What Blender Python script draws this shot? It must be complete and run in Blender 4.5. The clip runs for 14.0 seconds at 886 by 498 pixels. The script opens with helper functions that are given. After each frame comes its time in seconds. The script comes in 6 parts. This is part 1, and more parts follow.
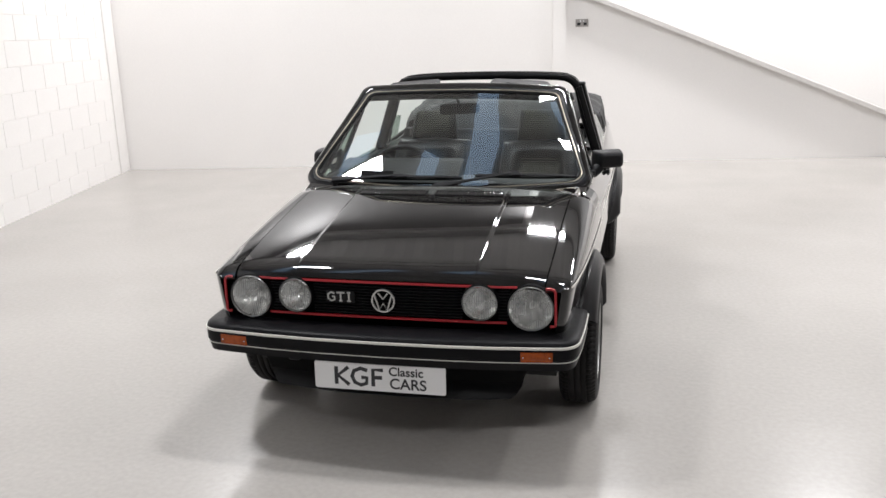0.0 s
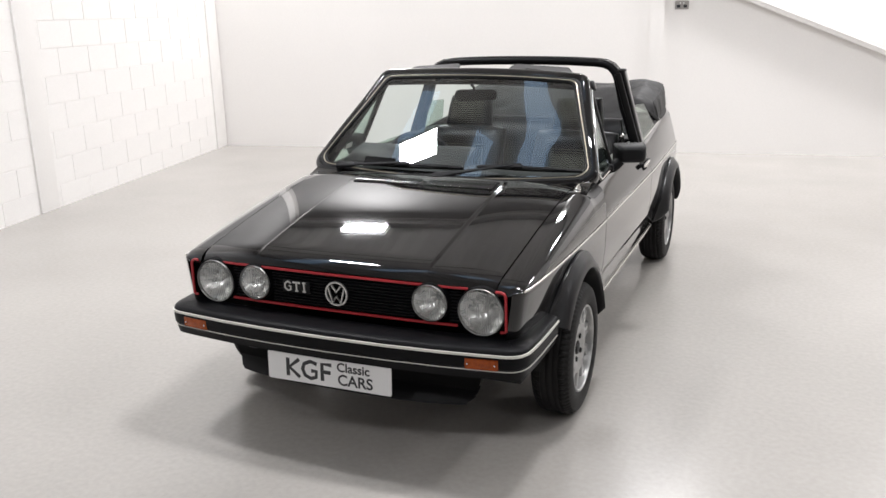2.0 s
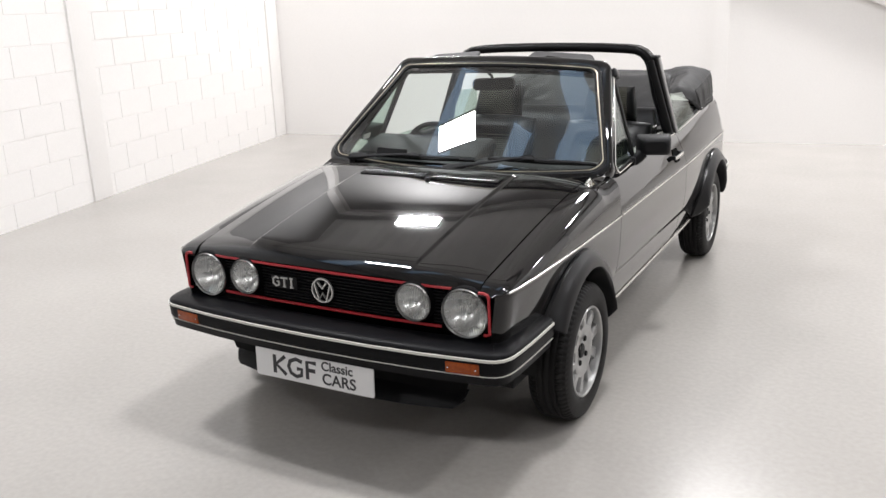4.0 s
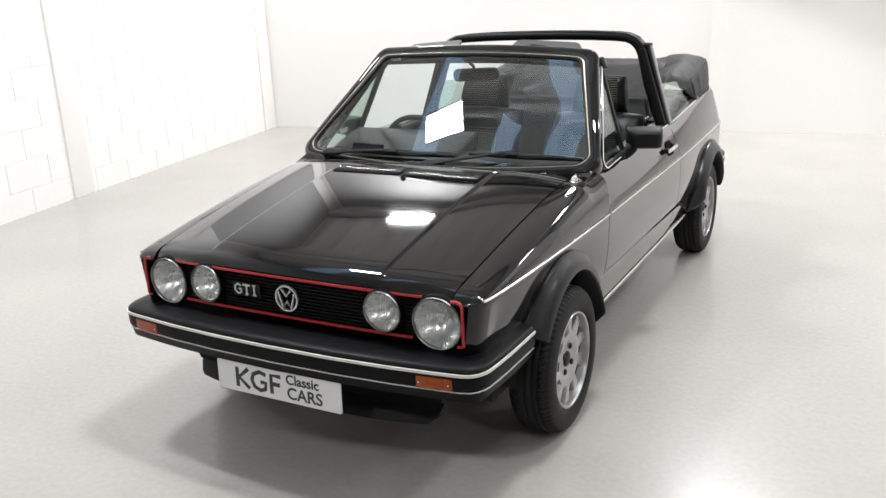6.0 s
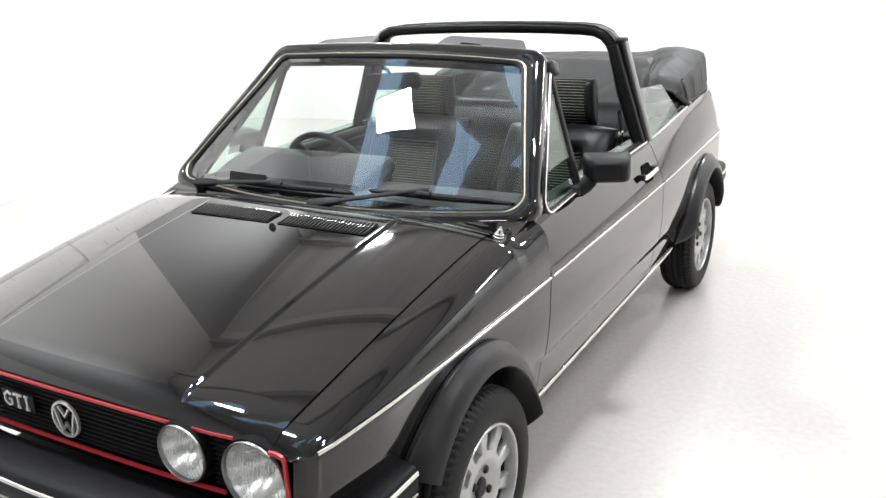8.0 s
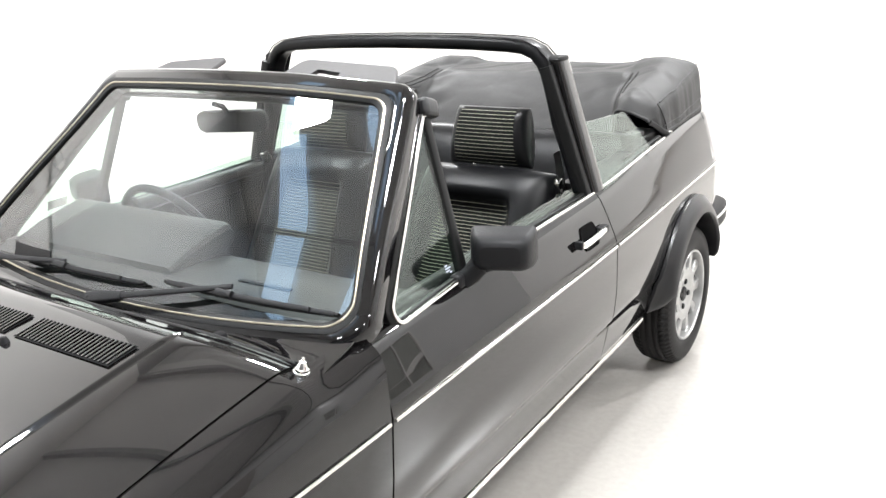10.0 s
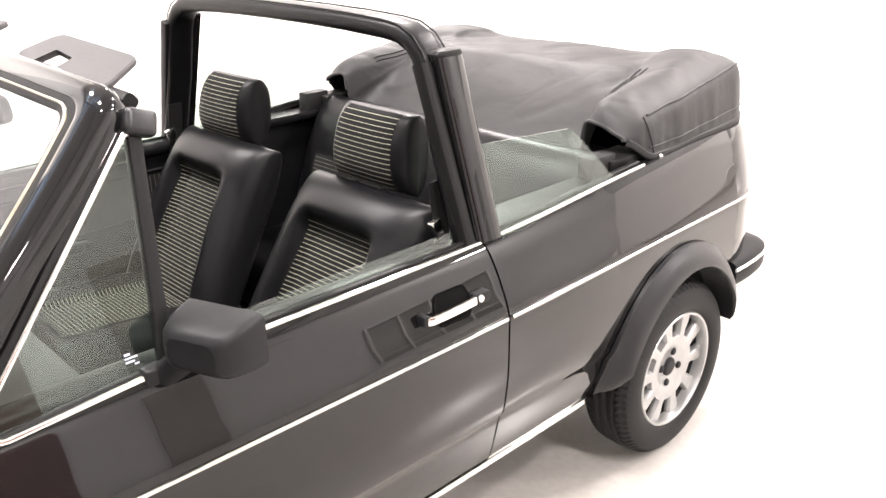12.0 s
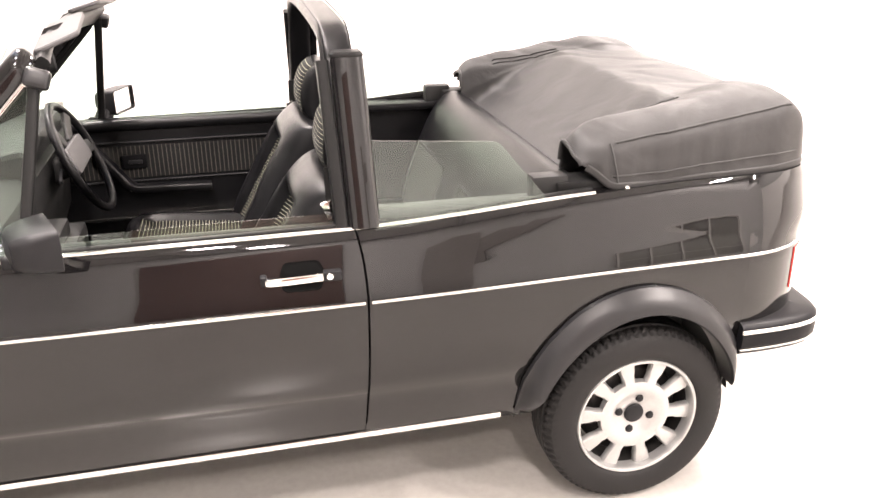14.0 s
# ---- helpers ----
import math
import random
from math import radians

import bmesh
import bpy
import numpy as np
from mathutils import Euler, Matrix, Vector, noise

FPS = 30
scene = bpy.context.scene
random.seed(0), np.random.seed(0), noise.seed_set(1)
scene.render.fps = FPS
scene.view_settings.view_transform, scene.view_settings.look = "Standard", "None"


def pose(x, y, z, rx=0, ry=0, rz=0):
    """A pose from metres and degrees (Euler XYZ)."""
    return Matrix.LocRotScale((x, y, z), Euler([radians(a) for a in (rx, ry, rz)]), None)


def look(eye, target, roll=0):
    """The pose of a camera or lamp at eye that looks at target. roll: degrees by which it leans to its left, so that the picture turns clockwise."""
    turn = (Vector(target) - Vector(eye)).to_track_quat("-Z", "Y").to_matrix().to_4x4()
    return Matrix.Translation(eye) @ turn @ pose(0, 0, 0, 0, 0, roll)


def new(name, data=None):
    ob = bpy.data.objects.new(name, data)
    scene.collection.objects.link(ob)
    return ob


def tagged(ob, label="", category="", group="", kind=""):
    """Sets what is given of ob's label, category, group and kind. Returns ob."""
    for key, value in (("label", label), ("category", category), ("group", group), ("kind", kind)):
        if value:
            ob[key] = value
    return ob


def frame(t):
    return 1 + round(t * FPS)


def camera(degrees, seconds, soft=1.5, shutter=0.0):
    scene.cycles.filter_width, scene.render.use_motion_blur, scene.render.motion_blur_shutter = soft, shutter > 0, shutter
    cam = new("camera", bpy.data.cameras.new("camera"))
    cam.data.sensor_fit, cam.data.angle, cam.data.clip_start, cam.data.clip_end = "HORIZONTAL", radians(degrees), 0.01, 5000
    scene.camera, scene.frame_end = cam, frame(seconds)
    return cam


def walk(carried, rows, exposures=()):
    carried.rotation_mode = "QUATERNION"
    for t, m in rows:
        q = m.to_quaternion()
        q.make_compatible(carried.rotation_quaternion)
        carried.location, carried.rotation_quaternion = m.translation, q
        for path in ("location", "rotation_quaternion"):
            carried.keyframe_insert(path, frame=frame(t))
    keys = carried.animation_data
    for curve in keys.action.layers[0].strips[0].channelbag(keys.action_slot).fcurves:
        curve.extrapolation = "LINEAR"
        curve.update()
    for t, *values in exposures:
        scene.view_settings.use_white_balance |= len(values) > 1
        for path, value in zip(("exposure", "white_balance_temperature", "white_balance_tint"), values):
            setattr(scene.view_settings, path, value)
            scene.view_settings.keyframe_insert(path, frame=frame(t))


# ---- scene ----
cam = camera(55.1, 14.0)
PATH = [
    (0, (0.971, -3.617, 1.648), (0.508, -1.738, 1.141), -1.60),
    (0.5, (1.207, -3.529, 1.643), (0.661, -1.673, 1.134), -1.10),
    (1, (1.338, -3.448, 1.624), (0.712, -1.623, 1.095), -0.90),
    (1.5, (1.461, -3.332, 1.624), (0.760, -1.536, 1.094), -0.90),
    (2, (1.557, -3.246, 1.641), (0.793, -1.479, 1.100), -1.20),
    (2.5, (1.660, -3.129, 1.645), (0.830, -1.394, 1.097), -1.20),
    (3, (1.735, -3.019, 1.639), (0.835, -1.322, 1.084), -1.50),
    (5.5, (1.820, -2.932, 1.613), (0.876, -1.264, 1.040), -2.20),
    (6, (1.785, -2.740, 1.608), (0.849, -1.072, 1.023), -2.50),
    (6.5, (1.725, -2.525, 1.618), (0.807, -0.851, 1.024), -2.60),
    (7, (1.712, -2.293, 1.611), (0.786, -0.631, 0.993), -2.50),
    (7.2, (1.710, -2.160, 1.607), (0.773, -0.507, 0.982), -2.50),
    (9.3, (1.666, -1.072, 1.608), (0.647, 0.527, 0.973), -3.12),
    (9.5, (1.690, -0.948, 1.622), (0.654, 0.639, 0.983), -3.26),
    (10, (1.728, -0.706, 1.610), (0.653, 0.849, 0.956), -3.53),
    (10.5, (1.732, -0.392, 1.608), (0.623, 1.127, 0.928), -2.84),
    (11, (1.738, -0.135, 1.613), (0.580, 1.333, 0.906), -2.73),
    (11.5, (1.815, 0.184, 1.613), (0.570, 1.566, 0.879), -1.77),
    (12, (1.916, 0.376, 1.591), (0.558, 1.638, 0.839), -1.20),
    (12.5, (2.067, 0.593, 1.595), (0.600, 1.729, 0.847), -1.06),
    (13, (2.255, 0.885, 1.597), (0.650, 1.801, 0.835), -1.26),
    (13.5, (2.443, 1.148, 1.606), (0.722, 1.811, 0.832), -0.71),
    (14, (2.632, 1.406, 1.615), (0.823, 1.826, 0.873), -0.24),
]
walk(cam, [(t, look(eye, target, roll)) for t, eye, target, roll in PATH],
     exposures=[(0.0, 0.04, 6380, 11), (3.0, 0.13, 6400, 11), (5.5, 0.20, 6360, 10), (6.5, 0.45, 6270, 8), (7.2, 0.66, 6260, 8), (9.3, 1.06, 6250, 7), (10.2, 1.41, 6380, 9), (11.0, 1.60, 6550, 12), (12.5, 1.80, 6950, 17), (13.5, 2.02, 7120, 18), (14.0, 2.05, 7200, 19)])

# ---- light: LED panels under the roof of a white showroom ----
WORLD = bpy.data.worlds.new("showroom_world")
scene.world = WORLD
WORLD.use_nodes = True
WORLD.node_tree.nodes["Background"].inputs["Color"].default_value = (0.9, 0.95, 1.0, 1)
WORLD.node_tree.nodes["Background"].inputs["Strength"].default_value = 0.3

CORNER = Vector((-5.41, 5.82, 0))                      # where the block wall meets the rear wall
ALONG_BACK = Vector((9.1, 1.59, 0)).normalized()       # along the rear wall, to its right end
ALONG_LEFT = Vector((1.12, -4.82, 0)).normalized()     # along the block wall, towards the camera's end
INTO_BACK = Vector((ALONG_BACK.y, -ALONG_BACK.x, 0))   # from the rear wall into the room
INTO_LEFT = Vector((-ALONG_LEFT.y, ALONG_LEFT.x, 0))   # from the block wall into the room
CEILING = 5.4
LAMP_Z = 5.2


def on_back(s, z, off=0.0):
    p = CORNER + ALONG_BACK * s + INTO_BACK * off
    return Vector((p.x, p.y, z))


def on_left(s, z, off=0.0):
    p = CORNER + ALONG_LEFT * s + INTO_LEFT * off
    return Vector((p.x, p.y, z))


# four are mirrored in the car; the other seven are added fill light
PANELS = [(1.51, 0.80), (5.72, 0.65), (8.7, 0.7), (11.2, 0.7), (2.07, 6.46), (5.40, 6.31), (8.4, 6.4), (11.0, 6.4), (10.4, 11.6), (2.6, 11.8), (6.0, 11.8)]
PANEL_LONG, PANEL_WIDE = 0.66, 0.36


def panel_watts(s, d):
    """The row along the rear wall is the brightest; those beside and behind the camera are dimmed."""
    if d < 2:
        return 136.0
    if d > 8:
        return 42.0
    return 124.0 if s < 4 else 106.0 if s < 7 else 70.0


def room_point(s, d, z):
    p = CORNER + ALONG_BACK * s + INTO_BACK * d
    return Vector((p.x, p.y, z))


for s, d in PANELS:
    lamp = bpy.data.lights.new("panel_light", "AREA")
    lamp.shape, lamp.size, lamp.size_y, lamp.energy, lamp.color = "RECTANGLE", PANEL_LONG - 0.06, PANEL_WIDE - 0.06, panel_watts(s, d), (1.0, 0.99, 0.985)
    ob = new("panel_light", lamp)
    ob.matrix_world = Matrix.Translation(room_point(s, d, LAMP_Z - 0.06)) @ Matrix.Rotation(math.atan2(ALONG_BACK.y, ALONG_BACK.x), 4, "Z")

# ---- materials ----
def surface(name, base, rough, metal=0.0, vary=0.08, scale=6.0, fine=120.0, bump=0.0, rough_vary=0.06, coat=0.0, coat_rough=0.03, sheen=0.0, tone=(1, 1, 1), spec=0.5):
    """A procedural surface: two scales of noise vary colour and roughness, a fine one the relief."""
    m = bpy.data.materials.new(name)
    m.use_nodes = True
    t = m.node_tree
    b = t.nodes["Principled BSDF"]
    co = t.nodes.new("ShaderNodeTexCoord")
    big, small = t.nodes.new("ShaderNodeTexNoise"), t.nodes.new("ShaderNodeTexNoise")
    big.inputs["Scale"].default_value, big.inputs["Detail"].default_value = scale, 4
    small.inputs["Scale"].default_value, small.inputs["Detail"].default_value = fine, 3
    for n in (big, small):
        t.links.new(co.outputs["Object"], n.inputs["Vector"])
    both = t.nodes.new("ShaderNodeMath")
    both.operation = "ADD"
    t.links.new(big.outputs["Fac"], both.inputs[0])
    t.links.new(small.outputs["Fac"], both.inputs[1])
    ramp = t.nodes.new("ShaderNodeMapRange")
    ramp.inputs["From Min"].default_value, ramp.inputs["From Max"].default_value = 0.6, 1.4
    t.links.new(both.outputs[0], ramp.inputs["Value"])
    mix = t.nodes.new("ShaderNodeMix")
    mix.data_type = "RGBA"
    lo = [c * (1 - vary) * k for c, k in zip(base, tone)]
    hi = [c * (1 + vary) for c in base]
    mix.inputs["A"].default_value, mix.inputs["B"].default_value = (*lo, 1), (*hi, 1)
    t.links.new(ramp.outputs["Result"], mix.inputs["Factor"])
    t.links.new(mix.outputs["Result"], b.inputs["Base Color"])
    rr = t.nodes.new("ShaderNodeMapRange")
    rr.inputs["To Min"].default_value, rr.inputs["To Max"].default_value = max(rough - rough_vary, 0.0), rough + rough_vary
    t.links.new(big.outputs["Fac"], rr.inputs["Value"])
    t.links.new(rr.outputs["Result"], b.inputs["Roughness"])
    b.inputs["Metallic"].default_value = metal
    b.inputs["Specular IOR Level"].default_value = spec
    b.inputs["Coat Weight"].default_value, b.inputs["Coat Roughness"].default_value = coat, coat_rough
    b.inputs["Sheen Weight"].default_value = sheen
    if bump:
        bp = t.nodes.new("ShaderNodeBump")
        bp.inputs["Strength"].default_value, bp.inputs["Distance"].default_value = bump, 0.002
        t.links.new(small.outputs["Fac"], bp.inputs["Height"])
        t.links.new(bp.outputs["Normal"], b.inputs["Normal"])
    return m


def clear_glass(name, tint, rough=0.0, straight=0.045):
    """Thin car glass: it lets light straight through with a tint, and mirrors more towards grazing."""
    m = bpy.data.materials.new(name)
    m.use_nodes = True
    t = m.node_tree
    t.nodes.remove(t.nodes["Principled BSDF"])
    out = t.nodes["Material Output"]
    see, gloss, mix, fr = (t.nodes.new(k) for k in ("ShaderNodeBsdfTransparent", "ShaderNodeBsdfGlossy", "ShaderNodeMixShader", "ShaderNodeLayerWeight"))
    see.inputs["Color"].default_value = (*tint, 1)
    gloss.inputs["Roughness"].default_value = rough
    fr.inputs["Blend"].default_value = 0.5
    steep, share = t.nodes.new("ShaderNodeMath"), t.nodes.new("ShaderNodeMath")
    steep.operation, steep.inputs[1].default_value = "POWER", 5.0
    share.operation, share.inputs[1].default_value, share.inputs[2].default_value = "MULTIPLY_ADD", 0.92, straight
    t.links.new(fr.outputs["Facing"], steep.inputs[0])
    t.links.new(steep.outputs[0], share.inputs[0])
    t.links.new(share.outputs[0], mix.inputs["Fac"])
    t.links.new(see.outputs[0], mix.inputs[1])
    t.links.new(gloss.outputs[0], mix.inputs[2])
    t.links.new(mix.outputs[0], out.inputs["Surface"])
    return m


def striped(name, base, line, pitch, width, axis, bump=0.25):
    """Woven cloth with thin pale lines, laid out in metres on the cloth's own UV map."""
    m = surface(name, base, 0.9, vary=0.25, scale=30, fine=700, bump=bump, sheen=0.03, spec=0.12)
    t = m.node_tree
    b = t.nodes["Principled BSDF"]
    uv = t.nodes.new("ShaderNodeUVMap")
    sep = t.nodes.new("ShaderNodeSeparateXYZ")
    t.links.new(uv.outputs["UV"], sep.inputs[0])
    k = t.nodes.new("ShaderNodeMath")
    k.operation, k.inputs[1].default_value = "MULTIPLY", 1 / pitch
    t.links.new(sep.outputs[axis], k.inputs[0])
    fr = t.nodes.new("ShaderNodeMath")
    fr.operation = "FRACT"
    t.links.new(k.outputs[0], fr.inputs[0])
    ping = t.nodes.new("ShaderNodeMath")
    ping.operation, ping.inputs[1].default_value = "LESS_THAN", width
    t.links.new(fr.outputs[0], ping.inputs[0])
    mix = t.nodes.new("ShaderNodeMix")
    mix.data_type = "RGBA"
    old = b.inputs["Base Color"].links[0].from_socket
    t.links.new(ping.outputs[0], mix.inputs["Factor"])
    t.links.new(old, mix.inputs["A"])
    mix.inputs["B"].default_value = (*line, 1)
    t.links.new(mix.outputs["Result"], b.inputs["Base Color"])
    return m


PAINT = surface("black_car_paint", (0.0045, 0.0042, 0.0044), 0.05, vary=0.1, scale=3, fine=900, coat=1.0, coat_rough=0.008, rough_vary=0.02, spec=0.08)
PAINT.node_tree.nodes["Principled BSDF"].inputs["Coat IOR"].default_value = 1.44
PLASTIC = surface("black_grained_plastic", (0.011, 0.011, 0.012), 0.44, spec=0.15, vary=0.12, scale=9, fine=900, bump=0.18, rough_vary=0.07)
BUMPER_BLACK = surface("black_bumper_plastic", (0.005, 0.005, 0.006), 0.40, spec=0.12, vary=0.12, scale=7, fine=700, bump=0.08, rough_vary=0.06)
GRILLE_BLACK = surface("matt_black_grille", (0.003, 0.003, 0.0035), 0.6, vary=0.1, spec=0.08)
RUBBER = surface("tyre_rubber", (0.011, 0.0105, 0.0105), 0.62, spec=0.22, vary=0.18, scale=14, fine=300, bump=0.15)
GASKET = surface("black_rubber_seal", (0.008, 0.008, 0.008), 0.42, vary=0.1, spec=0.14)
CHROME = surface("polished_chrome", (0.82, 0.81, 0.78), 0.1, metal=1.0, vary=0.04, rough_vary=0.04)
BRIGHT = surface("bright_trim", (0.78, 0.77, 0.73), 0.22, metal=1.0, vary=0.05, rough_vary=0.05)
WARM_TRIM = surface("aged_bright_trim", (0.46, 0.42, 0.33), 0.34, metal=1.0, vary=0.12, scale=20, rough_vary=0.06)
CREAM = surface("pale_bumper_strip", (0.66, 0.65, 0.60), 0.35, vary=0.06)
RED = surface("red_grille_trim", (0.40, 0.022, 0.03), 0.35, vary=0.08)
ALLOY = surface("silver_alloy_paint", (0.40, 0.40, 0.395), 0.36, metal=0.75, vary=0.06, scale=20, rough_vary=0.06)
STEEL = surface("dark_brake_steel", (0.03, 0.028, 0.027), 0.5, metal=0.8, vary=0.25, scale=20)
UNDER = surface("underbody_black", (0.008, 0.008, 0.008), 0.8, vary=0.15)
AMBER = surface("amber_lens", (0.30, 0.055, 0.005), 0.22, vary=0.35, scale=40, fine=400, bump=0.25, coat=0.2, spec=0.3)
TAIL_RED = surface("red_lens", (0.5, 0.01, 0.01), 0.15, vary=0.15, coat=0.8)
WHITE_PLATE = surface("white_plate_plastic", (0.74, 0.74, 0.74), 0.35, vary=0.02)
INK = surface("dark_ink", (0.02, 0.02, 0.024), 0.4, vary=0.1)
GREY_INK = surface("badge_silver", (0.55, 0.55, 0.54), 0.3, metal=0.7, vary=0.06)
LEATHER = surface("black_leatherette", (0.0045, 0.0045, 0.005), 0.33, spec=0.16, vary=0.22, scale=9, fine=420, bump=0.22, rough_vary=0.08)
def creased(m, scale, depth):
    """Soft stretched folds in a laid-over sheet."""
    t = m.node_tree
    co, mp, n, bp = (t.nodes.new(k) for k in ("ShaderNodeTexCoord", "ShaderNodeMapping", "ShaderNodeTexNoise", "ShaderNodeBump"))
    mp.inputs["Scale"].default_value, mp.inputs["Rotation"].default_value = (1.0, 1.3, 1.1), (0, 0, 0.7)
    n.inputs["Scale"].default_value, n.inputs["Detail"].default_value, n.inputs["Distortion"].default_value = scale, 3, 0.8
    bp.inputs["Strength"].default_value, bp.inputs["Distance"].default_value = 0.55, depth
    b = t.nodes["Principled BSDF"]
    old = b.inputs["Normal"].links[0].from_socket
    t.links.new(co.outputs["Object"], mp.inputs[0])
    t.links.new(mp.outputs[0], n.inputs["Vector"])
    t.links.new(n.outputs["Fac"], bp.inputs["Height"])
    t.links.new(old, bp.inputs["Normal"])
    t.links.new(bp.outputs["Normal"], b.inputs["Normal"])


HOOD_CLOTH = surface("black_vinyl_cover", (0.022, 0.0215, 0.0215), 0.52, spec=0.28, vary=0.22, scale=5, fine=600, bump=0.25, rough_vary=0.10)
creased(HOOD_CLOTH, 5.0, 0.010)
CARPET = surface("black_carpet", (0.006, 0.006, 0.006), 0.95, vary=0.3, scale=30, fine=900, bump=0.6)
DASH = surface("black_dash_plastic", (0.014, 0.014, 0.014), 0.5, spec=0.2, vary=0.12, scale=10, fine=700, bump=0.2)
VISOR = surface("grey_vinyl_visor", (0.036, 0.034, 0.035), 0.6, vary=0.1, bump=0.15)
CLOTH_ACROSS = striped("black_cloth_pale_lines_across", (0.005, 0.005, 0.005), (0.29, 0.285, 0.22), 0.0118, 0.105, 1)
CLOTH_BENCH = striped("black_bench_cloth_pale_lines", (0.007, 0.007, 0.007), (0.11, 0.11, 0.09), 0.0138, 0.11, 1)
CLOTH_FAINT = striped("black_cloth_grey_lines", (0.008, 0.008, 0.008), (0.052, 0.046, 0.040), 0.0160, 0.18, 0)
FLARE = surface("black_arch_plastic", (0.010, 0.010, 0.011), 0.34, spec=0.4, vary=0.12, scale=8, fine=900, bump=0.06, rough_vary=0.08)
LAMP_RIM = surface("dull_lamp_rim", (0.26, 0.26, 0.255), 0.34, metal=0.9, vary=0.10, scale=20)
REFLECTOR = surface("lamp_reflector", (0.70, 0.70, 0.685), 0.27, metal=0.95, vary=0.16, scale=24, fine=90, rough_vary=0.08)
MIRROR = surface("mirror_glass", (0.9, 0.9, 0.9), 0.0, metal=1.0, vary=0.0, rough_vary=0.0)
SCREEN_GLASS = clear_glass("windscreen_glass", (0.80, 0.88, 0.86), 0.0, 0.11)
SIDE_GLASS = clear_glass("green_tinted_side_glass", (0.84, 0.92, 0.87), 0.0, 0.055)
LENS_GLASS = clear_glass("headlamp_lens_glass", (0.93, 0.94, 0.94))


def frost(m, low, high, pitch):
    """Moulded flutes scatter part of the light in a lens."""
    t = m.node_tree
    out = t.nodes["Material Output"]
    old = out.inputs["Surface"].links[0].from_socket
    d, mix = t.nodes.new("ShaderNodeBsdfDiffuse"), t.nodes.new("ShaderNodeMixShader")
    d.inputs["Color"].default_value = (0.90, 0.91, 0.90, 1)
    co, wave, n, mul, span = (t.nodes.new(k) for k in ("ShaderNodeTexCoord", "ShaderNodeTexWave", "ShaderNodeTexNoise", "ShaderNodeMath", "ShaderNodeMapRange"))
    wave.inputs["Scale"].default_value, wave.inputs["Distortion"].default_value = 0.314 / pitch, 0.0
    n.inputs["Scale"].default_value, n.inputs["Detail"].default_value = 22.0, 1.0
    mul.operation = "MULTIPLY"
    span.inputs["From Max"].default_value, span.inputs["To Min"].default_value, span.inputs["To Max"].default_value = 0.6, low, high
    t.links.new(co.outputs["Object"], wave.inputs["Vector"])
    t.links.new(co.outputs["Object"], n.inputs["Vector"])
    t.links.new(wave.outputs[0], mul.inputs[0])
    t.links.new(n.outputs[0], mul.inputs[1])
    t.links.new(mul.outputs[0], span.inputs["Value"])
    t.links.new(span.outputs[0], mix.inputs["Fac"])
    t.links.new(old, mix.inputs[1])
    t.links.new(d.outputs[0], mix.inputs[2])
    t.links.new(mix.outputs[0], out.inputs["Surface"])


frost(LENS_GLASS, 0.03, 0.30, 0.0085)


def ribbed(m, pitch, depth):
    """Upright moulded ribs across a lamp, broken up by a coarse pattern."""
    t = m.node_tree
    co, wave, n, mul, bp = (t.nodes.new(k) for k in ("ShaderNodeTexCoord", "ShaderNodeTexWave", "ShaderNodeTexNoise", "ShaderNodeMath", "ShaderNodeBump"))
    wave.inputs["Scale"].default_value, wave.inputs["Distortion"].default_value = 0.314 / pitch, 0.0
    n.inputs["Scale"].default_value = 26.0
    mul.operation = "MULTIPLY"
    bp.inputs["Strength"].default_value, bp.inputs["Distance"].default_value = 1.0, depth
    t.links.new(co.outputs["Object"], wave.inputs["Vector"])
    t.links.new(co.outputs["Object"], n.inputs["Vector"])
    t.links.new(wave.outputs["Fac"], mul.inputs[0])
    t.links.new(n.outputs["Fac"], mul.inputs[1])
    t.links.new(mul.outputs[0], bp.inputs["Height"])
    for k in t.nodes:
        if k.bl_idname in ("ShaderNodeBsdfPrincipled", "ShaderNodeBsdfGlossy", "ShaderNodeBsdfDiffuse"):
            t.links.new(bp.outputs["Normal"], k.inputs["Normal"])


ribbed(LENS_GLASS, 0.008, 0.003)
BLOCK_PAINT = surface("white_painted_blockwork", (0.82, 0.80, 0.78), 0.55, vary=0.035, scale=3, fine=90, bump=0.35)
PLASTER = surface("white_painted_plaster", (0.82, 0.80, 0.78), 0.6, vary=0.025, scale=0.8, fine=60, bump=0.1)
TRIM_PAINT = surface("grey_white_capping", (0.62, 0.60, 0.58), 0.45, vary=0.04)
ROOF_SHEET = surface("white_roof_sheet", (0.66, 0.655, 0.65), 0.5, vary=0.06, scale=1.5)
UNSEEN_GREY = surface("unseen_grey_wall", (0.36, 0.355, 0.35), 0.6, vary=0.10, scale=1)
UNSEEN_PALE = surface("unseen_pale_wall", (0.53, 0.525, 0.52), 0.6, vary=0.10, scale=1)
REFLECTION_BOARD = surface("white_reflection_board", (0.82, 0.81, 0.80), 0.6, vary=0.04, scale=1.2)
DARK_END = surface("dark_grey_end_wall", (0.10, 0.10, 0.105), 0.5, vary=0.12, scale=1.5)
PURLIN = surface("grey_steel_purlin", (0.42, 0.42, 0.42), 0.5, vary=0.1)
BROWN_DOOR = surface("dark_brown_boards", (0.105, 0.045, 0.034), 0.5, vary=0.2, scale=3)
DARK_DOOR = surface("dark_grey_brown_door_paint", (0.27, 0.245, 0.23), 0.5, vary=0.15, scale=2)
# near-black puts the shade of the handle recess into the colour
RECESS_SHADE = surface("painted_recess_shade", (0.003, 0.003, 0.003), 0.8, vary=0.1, spec=0.04)
